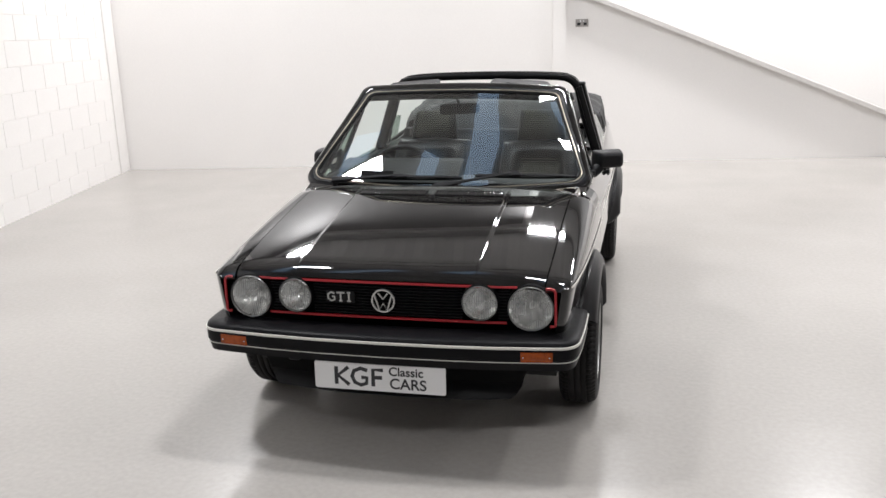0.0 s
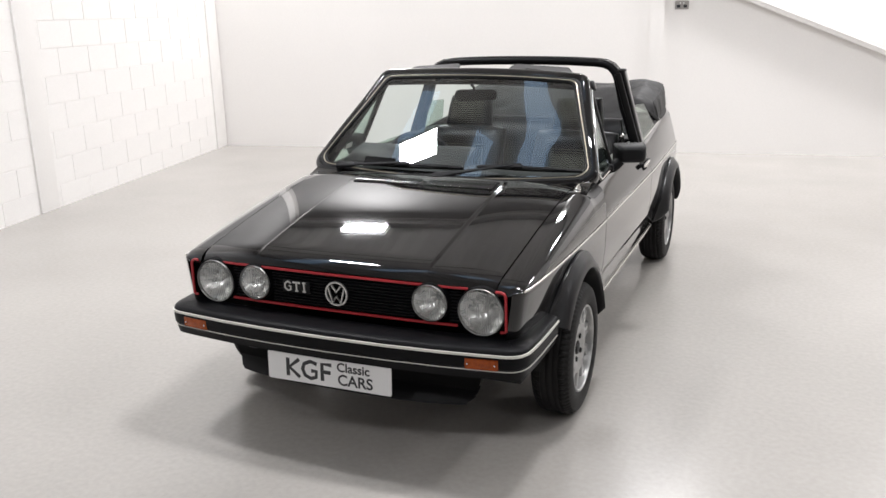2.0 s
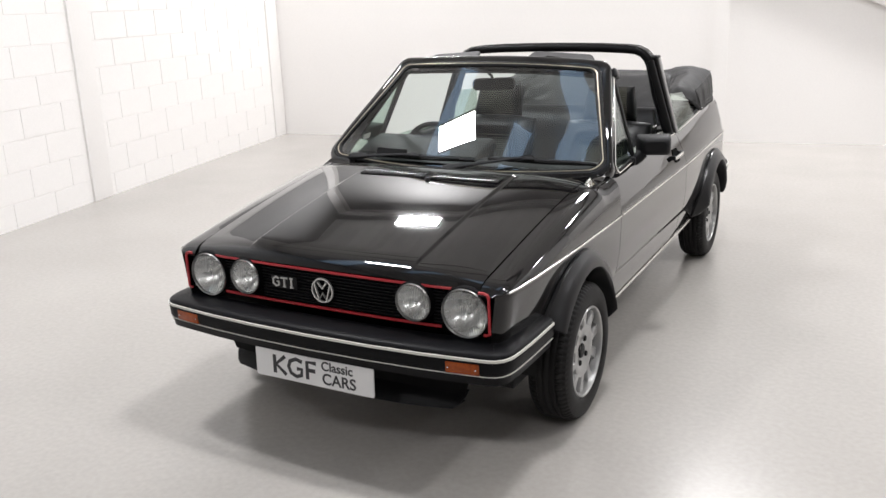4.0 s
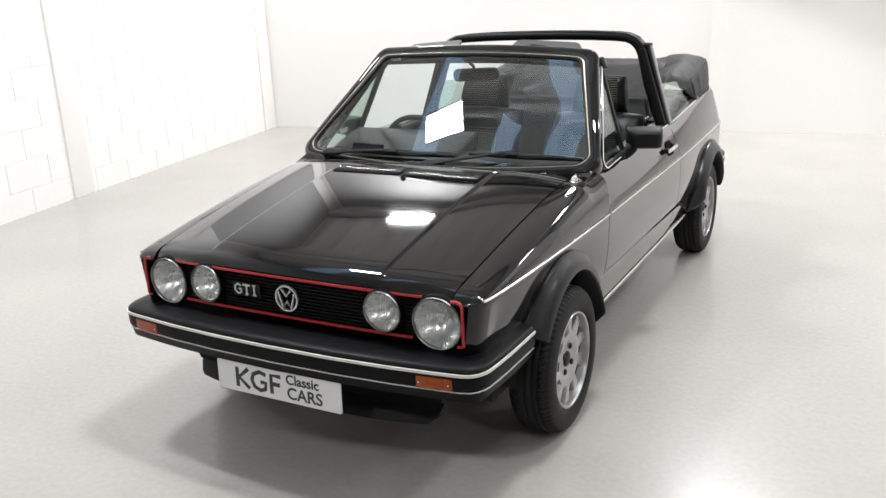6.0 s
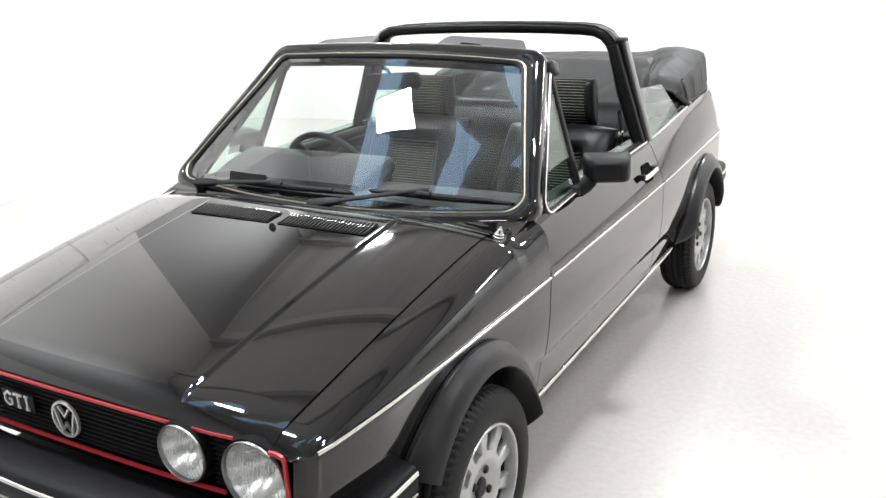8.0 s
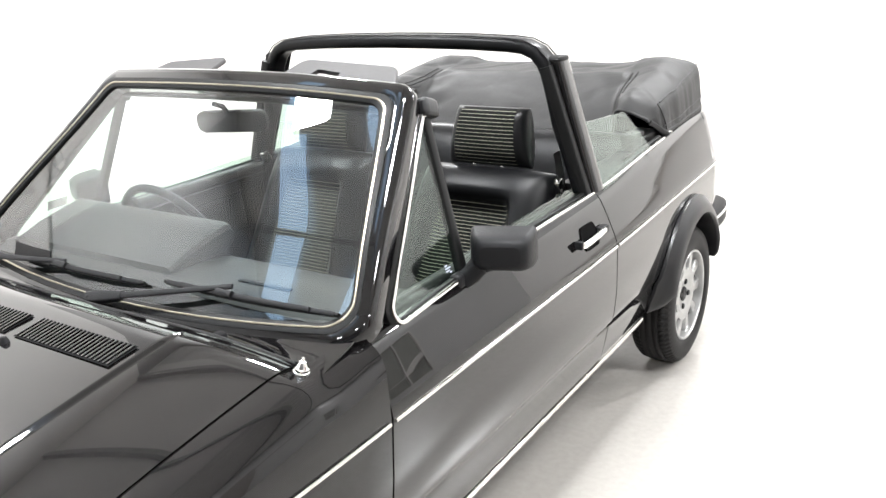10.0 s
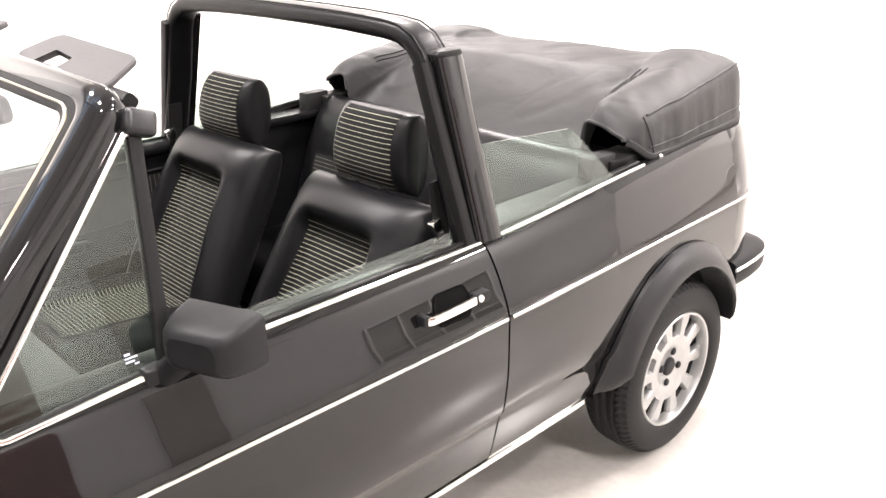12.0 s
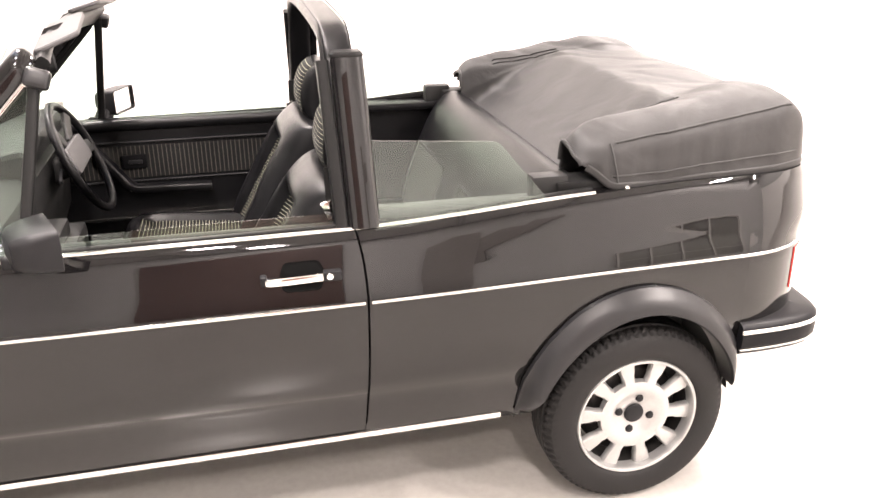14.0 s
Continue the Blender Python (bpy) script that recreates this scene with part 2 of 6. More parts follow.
ETCH = surface("etched_pale_blue", (0.40, 0.44, 0.52), 0.6, vary=0.1)
DARK_PANE = surface("dark_window_pane", (0.25, 0.25, 0.23), 0.3, vary=0.25, scale=2)
SOCKET = surface("brushed_steel_plate", (0.42, 0.40, 0.38), 0.4, metal=0.8, vary=0.08)


def floor_paint():
    """Grey epoxy floor: satin gloss, cloudy tone, faint scuffs."""
    m = surface("grey_epoxy_floor", (0.375, 0.356, 0.333), 0.23, vary=0.09, scale=0.9, fine=40, rough_vary=0.05, bump=0.0)
    t = m.node_tree
    b = t.nodes["Principled BSDF"]
    co = t.nodes.new("ShaderNodeTexCoord")
    n = t.nodes.new("ShaderNodeTexNoise")
    n.inputs["Scale"].default_value, n.inputs["Detail"].default_value = 2.2, 2
    t.links.new(co.outputs["Object"], n.inputs["Vector"])
    bp = t.nodes.new("ShaderNodeBump")
    bp.inputs["Strength"].default_value, bp.inputs["Distance"].default_value = 0.06, 0.02
    t.links.new(n.outputs["Fac"], bp.inputs["Height"])
    t.links.new(bp.outputs["Normal"], b.inputs["Normal"])
    return m


FLOOR = floor_paint()


def glow(name, colour, strength):
    m = bpy.data.materials.new(name)
    m.use_nodes = True
    b = m.node_tree.nodes["Principled BSDF"]
    b.inputs["Base Color"].default_value = (0.8, 0.8, 0.8, 1)
    b.inputs["Emission Color"].default_value = (*colour, 1)
    b.inputs["Emission Strength"].default_value = strength
    return m


DIFFUSER = glow("led_diffuser", (1.0, 0.985, 0.97), 18.0)
ROOFLIGHT = glow("daylight_roof_sheet", (0.42, 0.68, 1.0), 1.5)

# ---- shaping tools ----
def pch(*pts):
    """A smooth curve through points (monotone cubic), as a function."""
    x = np.array([p[0] for p in pts], float)
    y = np.array([p[1] for p in pts], float)
    h, d = np.diff(x), np.diff(y) / np.diff(x)
    m = np.zeros_like(y)
    m[0], m[-1] = d[0], d[-1]
    for i in range(1, len(x) - 1):
        if d[i - 1] * d[i] > 0:
            w1, w2 = 2 * h[i] + h[i - 1], h[i] + 2 * h[i - 1]
            m[i] = (w1 + w2) / (w1 / d[i - 1] + w2 / d[i])

    def f(q):
        q = min(max(q, x[0]), x[-1])
        i = int(min(max(np.searchsorted(x, q) - 1, 0), len(x) - 2))
        s = (q - x[i]) / h[i]
        return float((2 * s**3 - 3 * s**2 + 1) * y[i] + (s**3 - 2 * s**2 + s) * h[i] * m[i] + (-2 * s**3 + 3 * s**2) * y[i + 1] + (s**3 - s**2) * h[i] * m[i + 1])

    return f


def lerp(a, b, s):
    return a + (b - a) * s


def steps(a, b, n):
    return [a + (b - a) * i / n for i in range(n + 1)]


def smooth(a, b, x):
    s = min(max((x - a) / (b - a), 0.0), 1.0)
    return s * s * (3 - 2 * s)


class Geo:
    """Gathers vertices and faces for one mesh."""

    def __init__(self):
        self.v, self.f, self.uv = [], [], {}

    def add(self, verts, faces, m=None):
        o = len(self.v)
        self.v += [tuple(m @ Vector(p)) if m else tuple(p) for p in verts]
        self.f += [tuple(i + o for i in f) for f in faces]
        return self

    def grid(self, rows, wrap=False, loop=False, flip=False, uv=None):
        n, k, o = len(rows), len(rows[0]), len(self.v)
        self.v += [tuple(p) for r in rows for p in r]
        if uv:
            for i in range(n):
                for j in range(k):
                    self.uv[o + i * k + j] = uv[i][j]
        for i in range(n if loop else n - 1):
            for j in range(k if wrap else k - 1):
                a, b, c, d = i * k + j, i * k + (j + 1) % k, ((i + 1) % n) * k + (j + 1) % k, ((i + 1) % n) * k + j
                q = (o + a, o + b, o + c, o + d)
                self.f.append(q[::-1] if flip else q)
        return self

    def lathe(self, prof, n=48, m=None):
        rows = [[(r * math.cos(2 * math.pi * j / n), r * math.sin(2 * math.pi * j / n), h) for j in range(n)] for r, h in prof]
        g = Geo().grid(rows, wrap=True)
        return self.add(g.v, g.f, m)

    def disc(self, r, h, n=32, m=None, flip=False):
        ring = list(range(n))
        return self.add([(r * math.cos(2 * math.pi * j / n), r * math.sin(2 * math.pi * j / n), h) for j in range(n)], [tuple(ring[::-1] if flip else ring)], m)

    def sweep(self, path, section, up=(0, 0, 1), closed=False, caps=True, ups=None, scales=None):
        """Carries a closed section (across, up) along a path."""
        path = [Vector(p) for p in path]
        rows = []
        for i, p in enumerate(path):
            a = path[i - 1] if i or closed else p
            b = path[(i + 1) % len(path)] if i < len(path) - 1 or closed else p
            t = (b - a).normalized()
            u = Vector(ups[i] if ups else up)
            u = (u - t * u.dot(t)).normalized()
            w = t.cross(u)
            k = scales[i] if scales else 1.0
            rows.append([p + w * (x * k) + u * (y * k) for x, y in section])
        o = len(self.v)
        self.grid(rows, wrap=True, loop=closed)
        if caps and not closed:
            k, n = len(section), len(path)
            self.f.append(tuple(o + j for j in range(k))[::-1])
            self.f.append(tuple(o + (n - 1) * k + j for j in range(k)))
        return self

    def rbox(self, size, m=None, bevel=0.005, seg=2):
        bm = bmesh.new()
        bmesh.ops.create_cube(bm, size=1.0)
        for v in bm.verts:
            v.co = Vector((v.co.x * size[0], v.co.y * size[1], v.co.z * size[2]))
        if bevel:
            bmesh.ops.bevel(bm, geom=list(bm.edges), offset=bevel, segments=seg, profile=0.6, affect="EDGES")
        bm.verts.index_update()
        self.add([v.co.copy() for v in bm.verts], [[v.index for v in f.verts] for f in bm.faces], m)
        bm.free()
        return self

    def prism(self, outline, depth, m=None, bevel=0.0):
        """A flat outline (x, y) given a thickness along z, with a chamfered rim on both sides."""
        n = len(outline)
        c = Vector((sum(p[0] for p in outline) / n, sum(p[1] for p in outline) / n))
        far = max((Vector(p) - c).length for p in outline)
        k = 1 - bevel / far
        small = [tuple(c + (Vector(p) - c) * k) for p in outline]
        lay = [(small, 0), (outline, bevel), (outline, depth - bevel), (small, depth)] if bevel else [(outline, 0), (outline, depth)]
        rows = [[(x, y, z) for x, y in pts] for pts, z in lay]
        g = Geo().grid(rows, wrap=True)
        g.f.append(tuple(range(n))[::-1])
        g.f.append(tuple((len(lay) - 1) * n + i for i in range(n)))
        return self.add(g.v, g.f, m)

    def mesh(self, name, sharp=38, flat=False):
        me = bpy.data.meshes.new(name)
        me.from_pydata(self.v, [], self.f)
        if self.uv:
            layer = me.uv_layers.new(name="UVMap")
            idx = np.zeros(len(me.loops), dtype=np.int32)
            me.loops.foreach_get("vertex_index", idx)
            layer.data.foreach_set("uv", np.array([self.uv.get(int(i), (0, 0)) for i in idx], dtype=np.float32).ravel())
        if not flat:
            me.shade_smooth()
            me.set_sharp_from_angle(angle=radians(sharp))
        me.validate()
        return me


def fix_normals(me):
    bm = bmesh.new()
    bm.from_mesh(me)
    bmesh.ops.recalc_face_normals(bm, faces=list(bm.faces))
    bm.to_mesh(me)
    bm.free()
    return me


def wide(y):
    """How much broader the car is than the sections below are drawn."""
    return 1 + (0.0125 + 0.0105 * y) / 0.75


def widen(me):
    for v in me.vertices:
        v.co.x *= wide(v.co.y)
        if v.co.x < 0 and v.co.z > 0.9:       # the offside upper works lean further in
            v.co.x += 0.03 * min((v.co.z - 0.9) / 0.42, 1.1) * min(-v.co.x / 0.4, 1.0)


def part(name, geo, material, parent, label="", sharp=38, thick=0.0, recalc=True):
    """Links one mesh as a part under a thing or a part. thick: the panel's sheet thickness, laid inwards."""
    me = geo.mesh(name, sharp) if isinstance(geo, Geo) else geo
    top = parent
    while top.parent:
        top = top.parent
    if top.name == "car":
        widen(me)
    if thick:
        bm = bmesh.new()
        bm.from_mesh(me)
        bmesh.ops.recalc_face_normals(bm, faces=list(bm.faces))
        bmesh.ops.solidify(bm, geom=list(bm.faces), thickness=thick)
        bmesh.ops.recalc_face_normals(bm, faces=list(bm.faces))
        bm.to_mesh(me)
        bm.free()
        me.shade_smooth()
        me.set_sharp_from_angle(angle=radians(sharp))
    elif recalc:
        fix_normals(me)
    me.materials.clear()
    me.materials.append(material)
    ob = new(name, me)
    ob.parent = parent
    if label:
        ob["label"] = label
    return ob


def thing(name, label, category, group="", kind=""):
    return tagged(new(name), label, category, group, kind)


def lone(name, geo, material, label="", category="", group="", kind="", sharp=38):
    me = geo.mesh(name, sharp) if isinstance(geo, Geo) else geo
    fix_normals(me)
    me.materials.append(material)
    return tagged(new(name, me), label, category, group, kind)


def ring(r, n=12, squash=1.0):
    return [(r * math.cos(2 * math.pi * j / n), squash * r * math.sin(2 * math.pi * j / n)) for j in range(n)]


def rounded(w, h, r, n=4):
    """A rounded rectangle, centred."""
    pts = []
    for cx, cy, a in ((w / 2 - r, h / 2 - r, 0), (-w / 2 + r, h / 2 - r, 90), (-w / 2 + r, -h / 2 + r, 180), (w / 2 - r, -h / 2 + r, 270)):
        pts += [(cx + r * math.cos(radians(a + 90 * i / n)), cy + r * math.sin(radians(a + 90 * i / n))) for i in range(n + 1)]
    return pts


def round_poly(pts, radii, n=5):
    """A polygon with rounded corners; radii one for each corner."""
    out = []
    k = len(pts)
    for i in range(k):
        p, a, b, r = Vector(pts[i]), Vector(pts[i - 1]), Vector(pts[(i + 1) % k]), radii[i]
        u, w = (a - p).normalized(), (b - p).normalized()
        half = math.acos(max(-1, min(1, u.dot(w)))) / 2
        d = r / math.tan(half)
        c = p + (u + w).normalized() * (r / math.sin(half))
        s, e = p + u * d - c, p + w * d - c
        ang = math.atan2(s.x * e.y - s.y * e.x, s.dot(e))
        for j in range(n + 1):
            q = ang * j / n
            out.append((c.x + s.x * math.cos(q) - s.y * math.sin(q), c.y + s.x * math.sin(q) + s.y * math.cos(q)))
    return out


def pad(width, length, thick, back, m, pu=3.0, pv=4.0, dip=0.0, dip_u=0.55, dip_v=(0.15, 0.85), nu=24, nv=26, taper=1.0, narrow=1.0):
    """A padded cushion: width across (local x), length (local y), thick in front (local z), back behind."""
    g = Geo()
    rows, low, uvs = [], [], []
    for j in range(nv + 1):
        v = 0.5 - 0.5 * math.cos(math.pi * j / nv)
        r, q, uv = [], [], []
        for i in range(nu + 1):
            u = -math.cos(math.pi * i / nu)
            e = max(1 - abs(u) ** pu, 0) ** (1 / pu) * max(1 - abs(2 * v - 1) ** pv, 0) ** (1 / pv)
            du = dip_u * lerp(1.0, narrow, v)
            well = (1 - smooth(du - 0.10, du + 0.10, abs(u))) * smooth(dip_v[0] - 0.06, dip_v[0] + 0.06, v) * (1 - smooth(dip_v[1] - 0.05, dip_v[1] + 0.05, v))
            w = width / 2 * lerp(1.0, taper, v)
            r.append(m @ Vector((u * w, v * length, thick * e * (1 - dip * well))))
            q.append(m @ Vector((u * w, v * length, -back * e)))
            uv.append((u * w, v * length))
        rows.append(r)
        low.append(q)
        uvs.append(uv)
    g.grid(rows, uv=uvs)
    g.grid(low, flip=True, uv=uvs)
    return g


def inlay(width, length, thick, m, pu=3.0, pv=4.0, dip=0.0, dip_u=0.55, dip_v=(0.15, 0.85), taper=1.0, lift=0.005, narrow=1.0):
    """The cloth that lies in a cushion's well, just proud of it."""
    g = Geo()
    rows, uvs = [], []
    for j in range(25):
        v = lerp(dip_v[0], dip_v[1], j / 24)
        du = dip_u * lerp(1.0, narrow, v)
        reach = du - 0.03 if dip else du
        r, uv = [], []
        for i in range(19):
            u = lerp(-reach, reach, i / 18)
            e = max(1 - abs(u) ** pu, 0) ** (1 / pu) * max(1 - abs(2 * v - 1) ** pv, 0) ** (1 / pv)
            well = (1 - smooth(du - 0.10, du + 0.10, abs(u))) * smooth(dip_v[0] - 0.06, dip_v[0] + 0.06, v) * (1 - smooth(dip_v[1] - 0.05, dip_v[1] + 0.05, v))
            w = width / 2 * lerp(1.0, taper, v)
            r.append(m @ Vector((u * w, v * length, thick * e * (1 - dip * well) + lift)))
            uv.append((u * w, v * length))
        rows.append(r)
        uvs.append(uv)
    g.grid(rows, uv=uvs)
    return g


def letters(text, size, m):
    """Writing as a thin mesh in the built-in font."""
    cu = bpy.data.curves.new("writing", "FONT")
    cu.body, cu.size, cu.extrude, cu.offset = text, size, 0.0006, 0.0009
    ob = bpy.data.objects.new("writing", cu)
    scene.collection.objects.link(ob)
    bpy.context.view_layer.update()
    me = bpy.data.meshes.new_from_object(ob)
    bpy.data.objects.remove(ob)
    me.transform(m)
    return me

# ---- the showroom ----
ROOM_LONG, ROOM_DEEP = 12.6, 15.5          # along the rear wall, and away from it
TURN_BACK = math.atan2(ALONG_BACK.y, ALONG_BACK.x)


def box_at(centre, size, turn=0.0, bevel=0.0):
    return Geo().rbox(size, Matrix.Translation(centre) @ Matrix.Rotation(turn, 4, "Z"), bevel=bevel)


floor_geo = Geo()
corners = [room_point(-3.0, -0.4, 0), room_point(ROOM_LONG + 1.5, -3.0, 0), room_point(ROOM_LONG + 1.5, ROOM_DEEP + 1.0, 0), room_point(-6.0, ROOM_DEEP + 1.0, 0)]
floor_geo.add([*corners, *[c - Vector((0, 0, 0.2)) for c in corners]], [(0, 1, 2, 3), (7, 6, 5, 4), (0, 4, 5, 1), (1, 5, 6, 2), (2, 6, 7, 3), (3, 7, 4, 0)])
lone("floor", floor_geo, FLOOR, "glossy grey painted concrete showroom floor", "floor", kind="structure", sharp=20)

# rear wall: full height as far as the pier, then with a sloping top under a capping along a ramp


def back_slab(name, outline, thick, off, material, label, category):
    """A slab standing on the rear wall's line; outline in (along, height)."""
    g = Geo()
    front = [on_back(s, z, off) for s, z in outline]
    rear = [on_back(s, z, off - thick) for s, z in outline]
    n = len(outline)
    g.add([*front, *rear], [tuple(range(n)), tuple(range(2 * n - 1, n - 1, -1)), *[(i, i + n, (i + 1) % n + n, (i + 1) % n) for i in range(n)]])
    return lone(name, g, material, label, category, kind="structure", sharp=20)


wall_back = back_slab("wall_back", [(-0.2, 0), (5.32, 0), (5.32, CEILING), (-0.2, CEILING)], 0.2, 0.0, PLASTER, "smooth white plastered rear wall", "wall")
back_slab("wall_stair", [(5.47, 0), (10.35, 0), (10.35, 0.02), (9.236, 0.525), (5.47, 2.06)], 0.15, -0.005, PLASTER, "white plastered wall with a sloping top below a capping", "wall")
back_slab("trim_pier", [(5.316, 0), (5.472, 0), (5.472, CEILING), (5.316, CEILING)], 0.26, 0.03, PLASTER, "white boxed pier between two wall panels", "pier")
back_slab("wall_stair_rear", [(5.3, 0), (ROOM_LONG + 1.5, 0), (ROOM_LONG + 1.5, CEILING), (5.3, CEILING)], 0.15, -1.35, PLASTER, "white wall beyond the sloping capping", "wall")

cap = Geo()
line = [on_back(s, z + 0.012, -0.06) for s, z in ((5.475, 2.06), (9.236, 0.525), (10.33, 0.06))]
cap.sweep(line, [(-0.15, -0.045), (-0.15, 0.004), (-0.142, 0.012), (0.142, 0.012), (0.15, 0.004), (0.15, -0.045), (0.125, -0.045), (0.125, -0.02), (-0.125, -0.02), (-0.125, -0.045)])
lone("trim_capping", cap, TRIM_PAINT, "pale grey sloping capping on the low wall", "capping", kind="structure")

# block wall with its flush piers, and the walls that close the room
wall_left = thing("wall_left", "white painted concrete block wall", "wall", kind="structure")
LEFT_LONG = 15.6
core = Geo()
a, b, c, d = on_left(-0.2, 0, -0.005), on_left(LEFT_LONG, 0, -0.005), on_left(LEFT_LONG, 0, -0.2), on_left(-0.2, 0, -0.2)
up = Vector((0, 0, CEILING))
core.add([a, b, c, d, a + up, b + up, c + up, d + up], [(0, 1, 5, 4), (1, 2, 6, 5), (2, 3, 7, 6), (3, 0, 4, 7), (4, 5, 6, 7), (3, 2, 1, 0)])
part("wall_core", core, PLASTER, wall_left, sharp=20)
for s0, s1 in ((0.02, 0.30), (3.66, 3.915), (7.55, 7.80), (11.3, 11.55)):
    pier = Geo()
    mid = on_left((s0 + s1) / 2, CEILING / 2, 0.002)
    pier.rbox((s1 - s0, 0.03, CEILING), Matrix.Translation(mid) @ Matrix.Rotation(math.atan2(ALONG_LEFT.y, ALONG_LEFT.x), 4, "Z"), bevel=0.004)
    part("pier", pier, PLASTER, wall_left)

wall_right = lone("wall_right", box_at(room_point(ROOM_LONG, ROOM_DEEP / 2 - 1.5, CEILING / 2), (0.2, ROOM_DEEP + 3, CEILING), TURN_BACK), UNSEEN_PALE, "plain pale grey showroom side wall", "wall", kind="structure")
# unseen end wall, coloured dark so that the car's front mirrors less light
wall_front = lone("wall_front", box_at(room_point(ROOM_LONG / 2 - 2, ROOM_DEEP, CEILING / 2), (ROOM_LONG + 8, 0.2, CEILING), TURN_BACK), DARK_END, "unseen dark grey end wall, coloured to darken reflections", "wall", kind="structure")

# corrugated roof lining with purlins, in one mesh
roof = Geo()
rows = []
n_rib = 150
for i in range(n_rib + 1):
    s = lerp(-6, ROOM_LONG + 2, i / n_rib)
    lift = 0.03 if (i // 2) % 2 else 0.0
    rows.append([room_point(s, -3.0, CEILING + lift), room_point(s, ROOM_DEEP + 1.2, CEILING + lift)])
roof.grid(rows)
rows_up = [[p + Vector((0, 0, 0.1)) for p in r] for r in rows]
roof.grid(rows_up, flip=True)
lone("ceiling", roof, ROOF_SHEET, "white corrugated roof lining", "ceiling", kind="structure", sharp=10)
for s0, s1, broad, d0, d1 in ((2.20, 0.55, 0.40, 5.6, 8.6), (3.20, 1.75, 0.28, 6.4, 8.6), (4.40, 3.60, 0.38, 5.7, 7.2), (5.47, 5.35, 0.30, 5.9, 7.7)):
    slant = math.atan2(s1 - s0, d1 - d0)
    g = Geo().rbox((broad, d1 - d0, 0.02), Matrix.Translation(room_point((s0 + s1) / 2, (d0 + d1) / 2, CEILING - 0.045)) @ Matrix.Rotation(TURN_BACK + slant, 4, "Z"), 0.003)
    lone("roof_light", g, ROOFLIGHT, "pale blue translucent roof light strip", "roof light", group="roof lights", kind="structure")
# unseen white board, added so that the bonnet mirrors a brighter ceiling
g = Geo().rbox((7.4, 3.4, 0.012), Matrix.Translation(room_point(0.9, 4.60, CEILING - 0.020)) @ Matrix.Rotation(TURN_BACK, 4, "Z"), 0.002)
lone("reflection_board", g, REFLECTION_BOARD, "unseen flat white board below the roof lining, added to brighten reflections", "ceiling", kind="structure")
for d in (0.4, 3.2, 4.6, 7.4, 8.8, 11.6, 13.0):
    g = Geo().rbox((ROOM_LONG + 7, 0.07, 0.16), Matrix.Translation(room_point(ROOM_LONG / 2 - 2, d, CEILING - 0.085)) @ Matrix.Rotation(TURN_BACK, 4, "Z"), bevel=0.008)
    lone("roof_purlin", g, PURLIN, "grey steel purlin below the roof lining", "beam", group="roof purlins", kind="structure")

# flat unseen boards high on the walls from the rear corner, added to tone reflections
def cladding(name, a, b, out, material, label):
    n = max(int((b - a).length / 0.6), 2)
    g = Geo()
    rows = []
    for i in range(n + 1):
        p = a.lerp(b, i / n) + out * 0.02
        rows.append([Vector((p.x, p.y, z)) for z in (CLAD_LOW, CEILING - 0.06)])
    g.grid(rows)
    lone(name, g, material, label, "cladding", kind="structure", sharp=10)


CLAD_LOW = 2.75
cladding("unseen_board_1", on_back(0.1, 0), on_back(5.28, 0), INTO_BACK, UNSEEN_GREY, "unseen flat grey board high on the wall, added to tone reflections")
cladding("unseen_board_2", on_back(5.50, 0, -1.33), on_back(ROOM_LONG, 0, -1.33), INTO_BACK, UNSEEN_GREY, "unseen flat grey board high on the wall, added to tone reflections")
cladding("unseen_board_3", on_left(0.33, 0), on_left(3.2, 0), INTO_LEFT, UNSEEN_GREY, "unseen flat grey board high on the wall, added to tone reflections")
cladding("unseen_board_4", on_left(3.2, 0), on_left(6.3, 0), INTO_LEFT, PLASTER, "unseen white board high on the block wall, added to brighten reflections")
cladding("unseen_board_5", on_left(6.3, 0), on_left(15.3, 0), INTO_LEFT, UNSEEN_PALE, "unseen flat grey board high on the wall, added to tone reflections")

# LED panels that hang below the roof, mirrored and added ones alike
for s, d in PANELS:
    light = thing("ceiling_light", "rectangular white LED ceiling panel, lit", "light", group="ceiling lights")
    light.matrix_world = Matrix.Translation(room_point(s, d, LAMP_Z)) @ Matrix.Rotation(TURN_BACK, 4, "Z")
    g = Geo()
    outer, inner = rounded(PANEL_LONG, PANEL_WIDE, 0.015, 2), rounded(PANEL_LONG - 0.05, PANEL_WIDE - 0.05, 0.01, 2)
    g.grid([[(x, y, 0.03) for x, y in outer], [(x, y, -0.03) for x, y in outer], [(x, y, -0.03) for x, y in inner], [(x, y, -0.01) for x, y in inner]], wrap=True)
    g.f.append(tuple(range(len(outer))))
    part("frame", g, TRIM_PAINT, light)
    g = Geo()
    g.add([(x, y, -0.015) for x, y in inner], [tuple(range(len(inner)))[::-1]])
    part("diffuser", g, DIFFUSER, light, "glowing white diffuser", recalc=False)
    for q in (-1, 1):
        part("rod", Geo().rbox((0.008, 0.008, CEILING - LAMP_Z), Matrix.Translation((q * 0.2, 0, (CEILING - LAMP_Z) / 2)), 0.001), TRIM_PAINT, light)
    for q in (-0.5, 0.0, 0.5):
        part("louvre", Geo().rbox((0.21, 0.015, 0.012), Matrix.Translation((-0.2, q * 0.16, -0.024)), 0.002), TRIM_PAINT, light)

